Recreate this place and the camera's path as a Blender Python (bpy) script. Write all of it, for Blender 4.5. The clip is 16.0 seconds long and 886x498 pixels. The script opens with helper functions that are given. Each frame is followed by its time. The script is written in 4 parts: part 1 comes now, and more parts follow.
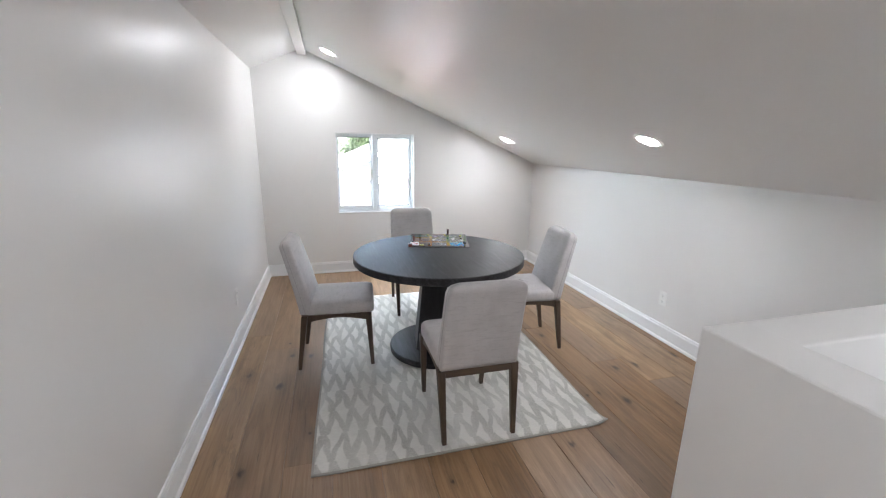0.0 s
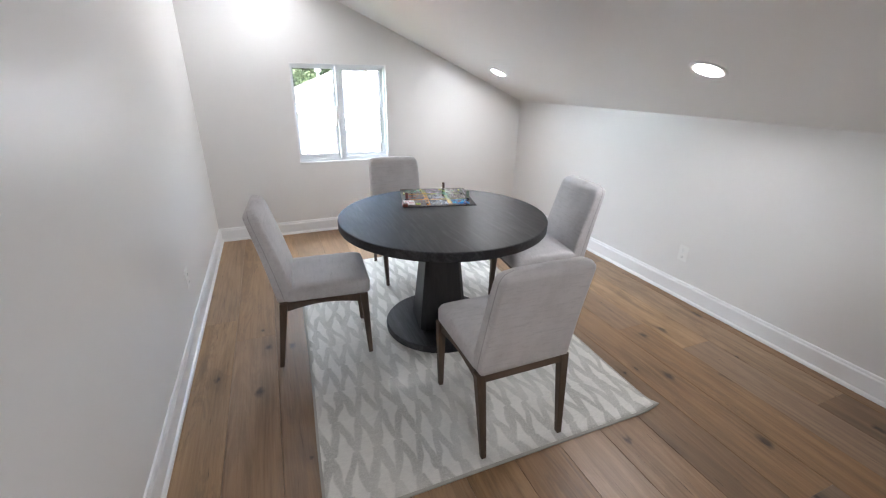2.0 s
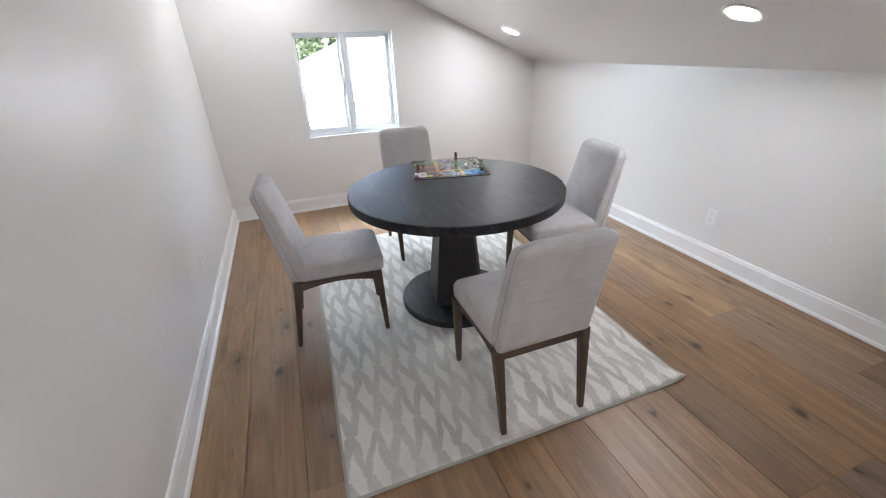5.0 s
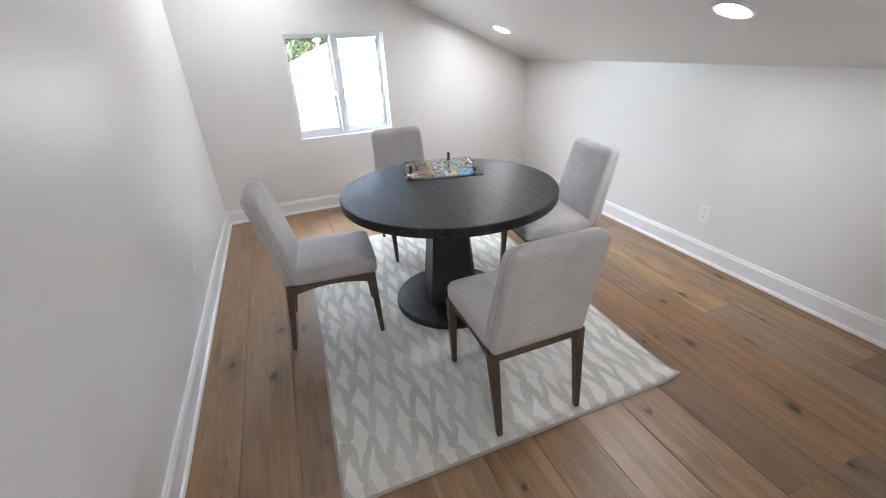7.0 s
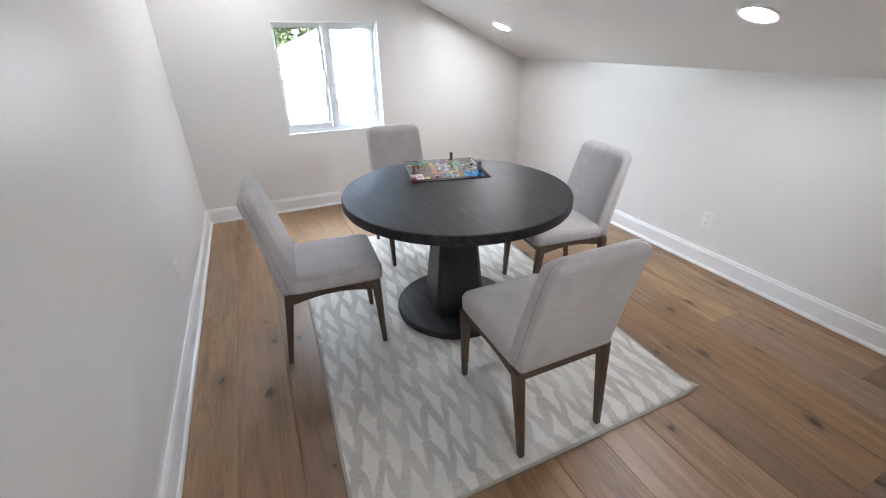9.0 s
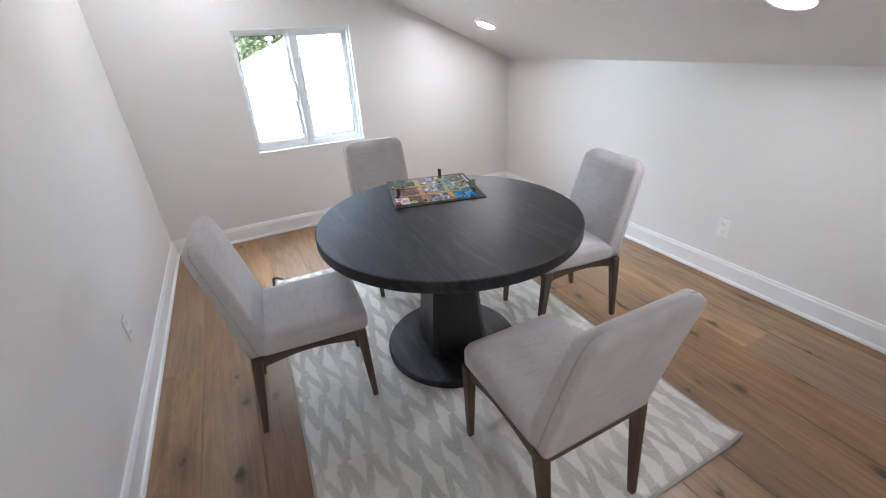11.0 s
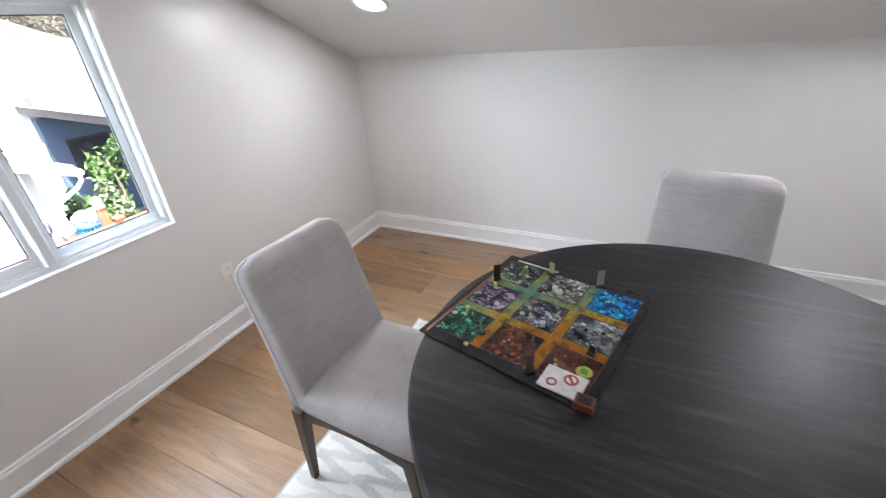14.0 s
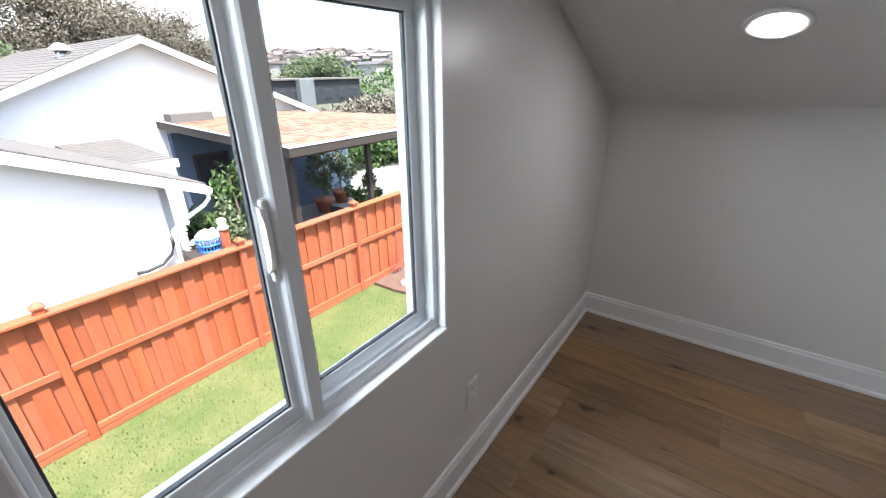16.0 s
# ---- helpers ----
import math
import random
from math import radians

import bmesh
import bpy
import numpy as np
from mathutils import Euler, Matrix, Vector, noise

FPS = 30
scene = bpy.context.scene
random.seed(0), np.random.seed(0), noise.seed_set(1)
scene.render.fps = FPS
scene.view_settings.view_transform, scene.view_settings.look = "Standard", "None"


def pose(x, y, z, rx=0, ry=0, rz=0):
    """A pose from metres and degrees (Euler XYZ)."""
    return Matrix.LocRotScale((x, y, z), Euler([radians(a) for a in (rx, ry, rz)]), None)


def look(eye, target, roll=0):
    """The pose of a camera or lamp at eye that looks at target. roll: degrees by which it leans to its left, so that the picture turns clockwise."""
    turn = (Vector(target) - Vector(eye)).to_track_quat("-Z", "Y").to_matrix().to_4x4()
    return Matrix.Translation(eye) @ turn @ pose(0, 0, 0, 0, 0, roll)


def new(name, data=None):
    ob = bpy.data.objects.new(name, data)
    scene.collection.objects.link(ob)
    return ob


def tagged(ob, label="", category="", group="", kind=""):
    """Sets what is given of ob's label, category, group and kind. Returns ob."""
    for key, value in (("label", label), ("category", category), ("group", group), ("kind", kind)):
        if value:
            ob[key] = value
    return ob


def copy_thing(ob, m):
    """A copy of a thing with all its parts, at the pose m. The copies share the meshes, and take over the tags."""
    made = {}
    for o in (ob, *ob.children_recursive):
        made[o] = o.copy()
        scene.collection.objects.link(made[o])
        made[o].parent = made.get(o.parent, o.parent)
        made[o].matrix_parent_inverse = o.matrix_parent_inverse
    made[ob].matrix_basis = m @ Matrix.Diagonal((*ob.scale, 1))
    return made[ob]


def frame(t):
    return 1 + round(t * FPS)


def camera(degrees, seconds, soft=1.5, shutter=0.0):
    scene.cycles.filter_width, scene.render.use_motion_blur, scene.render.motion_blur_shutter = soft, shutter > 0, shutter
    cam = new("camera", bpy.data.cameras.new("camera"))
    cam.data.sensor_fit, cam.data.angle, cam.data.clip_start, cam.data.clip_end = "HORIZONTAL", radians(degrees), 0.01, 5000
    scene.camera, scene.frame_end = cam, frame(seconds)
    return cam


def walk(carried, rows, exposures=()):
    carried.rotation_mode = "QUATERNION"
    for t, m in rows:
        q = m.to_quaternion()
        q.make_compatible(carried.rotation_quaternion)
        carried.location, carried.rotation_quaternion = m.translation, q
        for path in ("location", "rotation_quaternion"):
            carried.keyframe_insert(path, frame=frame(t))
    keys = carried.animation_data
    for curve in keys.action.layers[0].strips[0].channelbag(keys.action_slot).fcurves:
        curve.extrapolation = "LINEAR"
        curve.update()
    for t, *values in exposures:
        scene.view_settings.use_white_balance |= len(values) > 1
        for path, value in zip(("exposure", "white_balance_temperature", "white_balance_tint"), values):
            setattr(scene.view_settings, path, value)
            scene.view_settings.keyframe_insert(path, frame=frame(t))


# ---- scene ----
cam = camera(94.0, 16.0, soft=1.2, shutter=0.3)
PATH = [
    (0, (0.219, 0.208, 1.545), (0.731, 2.076, 1.047), 0.8),
    (0.5, (0.211, 0.286, 1.53), (0.746, 2.136, 0.991), 0.2),
    (1, (0.114, 0.545, 1.525), (0.803, 2.336, 0.959), 0.5),
    (1.5, (0.029, 0.712, 1.525), (0.712, 2.479, 0.883), 0.3),
    (2, (0.058, 0.844, 1.511), (0.763, 2.555, 0.753), 0.8),
    (2.5, (0.04, 0.884, 1.499), (0.769, 2.557, 0.682), 1.2),
    (3, (0.013, 0.891, 1.499), (0.728, 2.55, 0.641), 1.1),
    (3.5, (0.005, 0.889, 1.487), (0.705, 2.546, 0.613), 0.7),
    (4, (0.039, 0.896, 1.494), (0.698, 2.565, 0.611), -0.4),
    (6.5, (0.135, 0.911, 1.503), (0.717, 2.607, 0.617), -3.6),
    (7, (0.122, 0.917, 1.507), (0.741, 2.595, 0.612), -3.0),
    (7.5, (0.102, 0.964, 1.505), (0.767, 2.62, 0.602), -2.2),
    (8, (0.05, 1.026, 1.499), (0.759, 2.654, 0.579), -1.1),
    (8.5, (-0.003, 1.076, 1.495), (0.718, 2.704, 0.585), -0.7),
    (11, (0.145, 1.427, 1.513), (0.913, 3.033, 0.602), -3.2),
    (11.5, (0.144, 1.645, 1.509), (0.969, 3.237, 0.622), -3.2),
    (12, (0.104, 1.878, 1.519), (0.952, 3.464, 0.645), -3.8),
    (12.5, (0.13, 2.231, 1.512), (1.099, 3.756, 0.653), -3.9),
    (13, (0.124, 2.543, 1.505), (1.262, 3.924, 0.611), -5.2),
    (13.5, (0.098, 2.905, 1.484), (1.48, 4.012, 0.554), -5.9),
    (14, (0.163, 3.251, 1.46), (1.729, 4.058, 0.513), -4.1),
    (14.5, (0.112, 3.569, 1.471), (1.735, 4.259, 0.527), -2.7),
    (15, (0.113, 3.914, 1.478), (1.665, 4.697, 0.488), -3.7),
    (15.5, (0.264, 4.311, 1.495), (1.738, 5.336, 0.614), -2.6),
    (16, (0.326, 4.572, 1.456), (1.82, 5.646, 0.673), -0.9),
]
EXPOSURES = [(0, 3.62, 6330, 11), (4, 3.68, 6360, 12), (8.5, 3.72, 6340, 12), (11, 3.58, 6320, 12), (13, 3.48, 6370, 13), (14, 3.45, 6380, 13), (14.9, 3.34, 6380, 13), (15.5, 2.7, 6340, 11), (16, 2.1, 6460, 14)]
walk(cam, [(t, look(eye, target, roll)) for t, eye, target, roll in PATH], EXPOSURES)

# ---- world, sun, exposure ----
SUN_EL, SUN_AZ = 65.0, 200.0
world = bpy.data.worlds.new("sky")
scene.world = world
world.use_nodes = True
wn = world.node_tree.nodes
sky = wn.new("ShaderNodeTexSky")
sky.sky_type = "NISHITA"
sky.sun_disc = False
sky.sun_elevation, sky.sun_rotation = radians(SUN_EL), radians(SUN_AZ)
sky.dust_density = 3.0
wn["Background"].inputs["Strength"].default_value = 0.15
world.node_tree.links.new(sky.outputs[0], wn["Background"].inputs["Color"])
sun = new("sun", bpy.data.lights.new("sun", "SUN"))
sun.data.energy, sun.data.angle, sun.data.color = 3.9, radians(0.6), (1.0, 0.975, 0.94)
sun_way = Vector((math.sin(radians(SUN_AZ)) * math.cos(radians(SUN_EL)), math.cos(radians(SUN_AZ)) * math.cos(radians(SUN_EL)), math.sin(radians(SUN_EL))))
sun.matrix_world = look(sun_way * 60, (0, 0, 0))
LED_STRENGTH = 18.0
# added unseen fill lamps for sky light, above the window's head and west
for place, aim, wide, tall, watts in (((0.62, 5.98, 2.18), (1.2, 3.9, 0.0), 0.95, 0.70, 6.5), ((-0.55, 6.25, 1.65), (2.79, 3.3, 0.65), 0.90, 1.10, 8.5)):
    sky_fill = new("window_skylight", bpy.data.lights.new("window_skylight", "AREA"))
    sky_fill.data.shape, sky_fill.data.size, sky_fill.data.size_y = "RECTANGLE", wide, tall
    sky_fill.data.energy, sky_fill.data.color = watts, (0.80, 0.91, 1.0)
    sky_fill.matrix_world = look(place, aim)


# ---- materials ----
class Nodes:
    """A short way to write node trees."""

    def __init__(self, name, rough=0.5, metal=0.0, spec=0.5):
        self.m = bpy.data.materials.new(name)
        self.m.use_nodes = True
        self.t = self.m.node_tree
        self.b = self.t.nodes["Principled BSDF"]
        self.b.inputs["Roughness"].default_value = rough
        self.b.inputs["Metallic"].default_value = metal
        self.b.inputs["Specular IOR Level"].default_value = spec

    def put(self, kind, **inputs):
        n = self.t.nodes.new(kind)
        for k, v in inputs.items():
            self.to(n, k, v)
        return n

    def to(self, n, key, v):
        s = n.inputs[int(key[1:])] if key[0] == "i" and key[1:].isdigit() else n.inputs[key.replace("_", " ")]
        if hasattr(v, "outputs"):
            v = v.outputs[0]
        if isinstance(v, bpy.types.NodeSocket):
            self.t.links.new(v, s)
        else:
            s.default_value = v

    def place(self, scale=(1, 1, 1), local=False, turn=0.0, jitter=False):
        src = self.t.nodes.new("ShaderNodeTexCoord").outputs["Object"] if local else self.t.nodes.new("ShaderNodeNewGeometry").outputs["Position"]
        if jitter:
            rnd = self.put("ShaderNodeObjectInfo").outputs["Random"]
            mul = self.math("MULTIPLY", rnd, 37.0)
            off = self.put("ShaderNodeCombineXYZ", X=mul, Y=self.math("MULTIPLY", rnd, 91.0))
            add = self.put("ShaderNodeVectorMath", i0=src, i1=off.outputs[0])
            src = add.outputs[0]
        mp = self.put("ShaderNodeMapping", Vector=src)
        mp.inputs["Scale"].default_value = scale
        mp.inputs["Rotation"].default_value = (0, 0, radians(turn))
        return mp.outputs[0]

    def noise(self, vec, scale, detail=4.0, rough=0.55, distort=0.0):
        return self.put("ShaderNodeTexNoise", Vector=vec, Scale=scale, Detail=detail, Roughness=rough, Distortion=distort).outputs["Fac"]

    def math(self, op, a, b=0.0, c=0.0, clamp=False):
        n = self.t.nodes.new("ShaderNodeMath")
        n.operation, n.use_clamp = op, clamp
        for i, v in enumerate((a, b, c)):
            self.to(n, "i%d" % i, v)
        return n.outputs[0]

    def ramp(self, fac, *stops):
        n = self.put("ShaderNodeValToRGB", Fac=fac)
        e = n.color_ramp.elements
        while len(e) < len(stops):
            e.new(0.5)
        for el, (p, c) in zip(e, stops):
            el.position = p
            el.color = (c, c, c, 1) if isinstance(c, (int, float)) else (*c, 1)
        return n.outputs[0]

    def mix(self, fac, a, b, mode="MIX"):
        n = self.t.nodes.new("ShaderNodeMix")
        n.data_type, n.blend_type = "RGBA", mode
        for i, v in ((0, fac), (6, a), (7, b)):
            if isinstance(v, tuple):
                v = (*v, 1)
            self.to(n, "i%d" % i, v)
        return n.outputs[2]

    def bump(self, height, strength=0.2, dist=0.002):
        n = self.put("ShaderNodeBump", Height=height, Strength=strength, Distance=dist)
        self.to(self.b, "Normal", n)

    def color(self, v):
        self.to(self.b, "Base Color", (*v, 1) if isinstance(v, tuple) else v)
        return self.m


def scaled(c, k):
    return tuple(min(1.0, v * k) for v in c)


def paint(name, c, rough=0.4, spec=0.5, grain=900.0, bump=0.08, vary=0.05, local=False):
    n = Nodes(name, rough, 0, spec)
    p = n.place(local=local)
    a = n.noise(p, 1.3, 3)
    g = n.noise(p, grain, 2)
    big = n.noise(p, 14.0, 4)
    n.bump(n.math("ADD", g, n.math("MULTIPLY", big, 1.5)), bump, 0.0015)
    n.to(n.b, "Roughness", n.math("MULTIPLY_ADD", big, 0.1, rough - 0.05))
    return n.color(n.mix(a, scaled(c, 1 - vary), scaled(c, 1 + vary)))


def wall_paint(name, c, rough, spec):
    """Rolled semi-gloss paint: a faint roller texture, slightly uneven sheen."""
    n = Nodes(name, rough, 0, spec)
    p = n.place()
    roll = n.noise(p, 420.0, 2)
    uneven = n.noise(p, 0.9, 3)
    n.bump(roll, 0.03, 0.0006)
    n.to(n.b, "Roughness", n.math("MULTIPLY_ADD", n.noise(p, 2.6, 4), 0.12, rough - 0.06))
    return n.color(n.mix(uneven, scaled(c, 0.975), scaled(c, 1.025)))


def plain(name, c, rough=0.5, metal=0.0, vary=0.12, scale=30.0, spec=0.5, bump=0.1):
    n = Nodes(name, rough, metal, spec)
    p = n.place(local=True)
    a = n.noise(p, scale, 4)
    n.bump(n.noise(p, scale * 9, 3), bump, 0.001)
    return n.color(n.mix(a, scaled(c, 1 - vary), scaled(c, 1 + vary)))


def wood(name, dark, light, along=1, rough=0.45, fine=60.0, turn=0.0, jitter=False, bump=0.15, contrast=(0.35, 0.7), local=True, tone=0.0, spec=0.5):
    """Stretched grain; along is the axis of the grain (0 x, 1 y, 2 z)."""
    n = Nodes(name, rough, 0, spec)
    sc = [1.0, 1.0, 1.0]
    sc[along] = 0.09
    p = n.place(tuple(sc), local, turn, jitter)
    wide = n.noise(p, fine * 0.12, 5, 0.6, 1.2)
    thin = n.noise(p, fine, 5, 0.65, 0.3)
    g = n.math("ADD", n.math("MULTIPLY", wide, 0.66), n.math("MULTIPLY", thin, 0.34))
    col = n.mix(n.ramp(g, (contrast[0], 0.0), (contrast[1], 1.0)), dark, light)
    if tone:
        rnd = n.put("ShaderNodeObjectInfo").outputs["Random"]
        hs = n.put("ShaderNodeHueSaturation", Color=col, Value=n.math("MULTIPLY_ADD", rnd, tone, 1 - tone * 0.5), Saturation=n.math("MULTIPLY_ADD", n.math("FRACT", n.math("MULTIPLY", rnd, 7.0)), tone * 0.45, 1 - tone * 0.25))
        col = hs.outputs[0]
    n.bump(g, bump, 0.002)
    n.to(n.b, "Roughness", n.math("MULTIPLY_ADD", wide, 0.25, rough - 0.12))
    return n.color(col)


def plank_oak(name):
    """Brushed oak boards along y: growth-ring arches, streaks, grey stains, knots with dark checks; each board differs."""
    n = Nodes(name, 0.4, 0, 0.45)
    info = n.put("ShaderNodeObjectInfo").outputs["Random"]
    r2 = n.math("FRACT", n.math("MULTIPLY", info, 17.0))
    r3 = n.math("FRACT", n.math("MULTIPLY", info, 53.0))
    base = n.ramp(info, (0.0, (0.275, 0.172, 0.103)), (0.3, (0.335, 0.215, 0.130)), (0.55, (0.30, 0.205, 0.140)), (0.8, (0.37, 0.245, 0.152)), (1.0, (0.43, 0.32, 0.225)))
    def at(x, y):
        return n.place((x, y, 1.0), True, 0.0, True)
    soft = n.noise(at(7.0, 0.55), 1.0, 5, 0.55, 0.9)
    arch = n.math("PINGPONG", n.math("MULTIPLY", soft, 11.0), 1.0)
    fine = n.noise(at(150.0, 4.5), 1.0, 4, 0.6)
    streak = n.noise(at(26.0, 0.9), 1.0, 4, 0.6, 0.4)
    stain = n.noise(at(9.0, 1.5), 1.0, 6, 0.72, 1.0)
    col = n.mix(n.math("MULTIPLY", n.ramp(arch, (0.1, 1.0), (0.9, 0.0)), 0.36), base, (0.17, 0.105, 0.06))
    col = n.mix(n.math("MULTIPLY", n.ramp(streak, (0.42, 0.0), (0.66, 1.0)), 0.38), col, (0.145, 0.088, 0.055))
    col = n.mix(n.math("MULTIPLY", n.ramp(fine, (0.38, 0.0), (0.62, 1.0)), 0.17), col, (0.47, 0.355, 0.25))
    col = n.mix(n.math("MULTIPLY", n.ramp(stain, (0.50, 0.0), (0.60, 1.0)), n.math("MULTIPLY_ADD", r2, 0.35, 0.15)), col, (0.135, 0.098, 0.068))
    check = n.math("MULTIPLY", n.ramp(n.noise(at(75.0, 2.4), 1.0, 3, 0.7, 0.5), (0.645, 0.0), (0.70, 1.0)), n.ramp(stain, (0.47, 0.0), (0.56, 1.0)))
    col = n.mix(n.math("MULTIPLY", check, 0.8), col, (0.045, 0.03, 0.02))
    pk = at(3.4, 1.9)
    wob = n.put("ShaderNodeTexNoise", Vector=pk, Scale=8.0, Detail=3.0).outputs["Color"]
    v = n.put("ShaderNodeTexVoronoi", Vector=n.mix(0.07, pk, wob, "LINEAR_LIGHT"), Scale=1.0)
    v.voronoi_dimensions = "2D"
    pick = n.put("ShaderNodeSeparateColor", Color=v.outputs["Color"])
    keep = n.math("GREATER_THAN", pick.outputs[0], 0.30)
    dist = n.math("DIVIDE", v.outputs["Distance"], n.math("MULTIPLY_ADD", pick.outputs[1], 0.9, 0.45))
    halo = n.math("MULTIPLY", n.ramp(dist, (0.05, 1.0), (0.32, 0.0)), n.math("MULTIPLY", keep, n.ramp(streak, (0.36, 0.2), (0.60, 1.0))))
    core = n.math("MULTIPLY", n.ramp(dist, (0.02, 1.0), (0.075, 0.0)), keep)
    col = n.mix(n.math("MULTIPLY", halo, 0.5), col, (0.115, 0.076, 0.048))
    col = n.mix(n.math("MULTIPLY", core, n.math("MULTIPLY_ADD", n.noise(at(60.0, 30.0), 1.0, 3), 0.5, 0.6, True)), col, (0.035, 0.025, 0.018))
    hs = n.put("ShaderNodeHueSaturation", Color=col, Value=n.math("MULTIPLY_ADD", r3, 0.40, 0.76), Saturation=n.math("MULTIPLY_ADD", r2, 0.30, 1.0))
    n.bump(n.math("SUBTRACT", n.math("ADD", streak, n.math("MULTIPLY", fine, 0.6)), n.math("MULTIPLY", core, 0.8)), 0.16, 0.002)
    n.to(n.b, "Roughness", n.math("MULTIPLY_ADD", stain, 0.22, 0.27))
    return n.color(hs.outputs[0])


def fabric(name, c):
    n = Nodes(name, 0.92, 0, 0.2)
    p = n.place(local=True)
    warp = n.noise(n.place((1.0, 1.0, 0.10), True), 520.0, 3)
    weft = n.noise(n.place((0.08, 1.0, 1.0), True), 480.0, 3)
    slub = n.noise(n.place((0.12, 0.6, 1.0), True), 95.0, 4)
    weave = n.math("ADD", n.math("MULTIPLY", n.math("ADD", warp, weft), 0.6), n.math("MULTIPLY", slub, 0.8))
    blot = n.noise(n.place((1.0, 1.0, 0.45), True), 9.0, 5, 0.65)
    n.bump(n.math("ADD", weave, n.math("MULTIPLY", n.noise(p, 16.0, 3), 2.5)), 0.4, 0.002)
    n.to(n.b, "Sheen Weight", 0.2)
    a = n.mix(n.ramp(weave, (0.75, 0.0), (1.25, 1.0)), scaled(c, 0.87), scaled(c, 1.09))
    return n.color(n.mix(n.ramp(blot, (0.42, 0.0), (0.68, 0.4)), a, scaled(c, 0.78)))


def rug_pile(name):
    n = Nodes(name, 0.95, 0, 0.1)
    p = n.place(local=True)
    wob = n.put("ShaderNodeTexNoise", Vector=p, Scale=7.0, Detail=3.0).outputs["Color"]
    q = n.mix(0.012, p, wob, "LINEAR_LIGHT")
    sep = n.put("ShaderNodeSeparateXYZ", Vector=q)
    x, y = sep.outputs[0], sep.outputs[1]
    # rows of zigzags that meet point to point, each row shifted and weighted at random
    period, rise = 0.094, 0.204
    v = n.math("ADD", n.math("DIVIDE", y, rise), 20.35)
    rnd = n.t.nodes.new("ShaderNodeTexWhiteNoise")
    rnd.noise_dimensions = "1D"
    n.to(rnd, "W", n.math("FLOOR", v))
    drift = n.noise(n.place((1.3, 3.1, 1.0), True), 1.0, 2)
    u = n.math("ADD", n.math("ADD", n.math("DIVIDE", x, period), 60.0), n.math("ADD", n.math("MULTIPLY", rnd.outputs[0], 0.22), n.math("MULTIPLY", drift, 1.5)))
    tri = n.math("MULTIPLY", n.math("ABSOLUTE", n.math("SUBTRACT", n.math("FRACT", u), 0.5)), 2.0)
    d = n.math("ABSOLUTE", n.math("SUBTRACT", tri, n.math("PINGPONG", v, 1.0)))
    swell = n.math("MULTIPLY_ADD", n.noise(n.place((9.0, 4.0, 1.0), True), 1.0, 3), 0.62, -0.03)
    d = n.math("SUBTRACT", d, swell)
    worn = n.ramp(n.noise(n.place((2.2, 1.6, 1.0), True), 1.3, 3), (0.32, 0.28), (0.58, 1.0))
    total = n.math("MULTIPLY", n.ramp(d, (0.0, 1.0), (0.16, 0.0)), worn)
    yarn = n.noise(n.place((1.0, 0.3, 1.0), True), 380.0, 3)
    rib = n.noise(n.place((0.2, 1.0, 1.0), True), 260.0, 2)
    edge = n.math("MULTIPLY", total, n.ramp(n.noise(p, 140.0, 3), (0.3, 0.5), (0.6, 1.0)))
    blot = n.math("ADD", n.math("MULTIPLY", n.noise(p, 3.2, 5), 0.55), n.math("MULTIPLY", n.noise(n.place((1.0, 2.2, 1.0), True), 45.0, 3, 0.7), 0.45))
    light = n.mix(n.ramp(blot, (0.3, 0.0), (0.7, 1.0)), (0.70, 0.685, 0.645), (0.90, 0.885, 0.84))
    col = n.mix(n.math("MULTIPLY", edge, 0.88), light, (0.43, 0.42, 0.385))
    col = n.mix(n.math("MULTIPLY", n.math("MULTIPLY", yarn, rib), 0.35), col, (0.42, 0.405, 0.375))
    n.bump(n.math("ADD", n.math("ADD", yarn, rib), n.math("MULTIPLY", edge, -0.6)), 0.6, 0.004)
    return n.color(col)


def glow(name, c, strength):
    n = Nodes(name, 0.4)
    n.to(n.b, "Emission Color", (*c, 1))
    n.b.inputs["Emission Strength"].default_value = strength
    return n.color(c)


def clear_glass(name):
    n = Nodes(name, 0.0)
    n.b.inputs["Transmission Weight"].default_value = 1.0
    n.b.inputs["IOR"].default_value = 1.1
    return n.color((0.97, 1.0, 0.99))


def leaves(name, a, b):
    n = Nodes(name, 0.6, 0, 0.3)
    rnd = n.t.nodes.new("ShaderNodeNewGeometry").outputs["Random Per Island"]
    return n.color(n.mix(rnd, a, b))


def shingles(name, a, b):
    n = Nodes(name, 0.9, 0, 0.2)
    p = n.place(local=False)
    g = n.noise(p, 60.0, 3)
    col = n.mix(n.noise(p, 2.5, 4), a, b)
    n.bump(g, 0.4, 0.01)
    return n.color(n.mix(n.math("MULTIPLY", g, 0.4), col, scaled(a, 0.6)))


def lawn(name):
    n = Nodes(name, 0.95, 0, 0.1)
    p = n.place()
    a = n.noise(p, 1.6, 4)
    b = n.noise(p, 38.0, 4)
    col = n.mix(n.ramp(a, (0.35, 0.0), (0.65, 1.0)), (0.062, 0.098, 0.034), (0.145, 0.145, 0.068))
    n.bump(b, 0.8, 0.03)
    return n.color(n.mix(n.ramp(b, (0.3, 0.0), (0.7, 1.0)), scaled((0.12, 0.15, 0.045), 0.7), col))


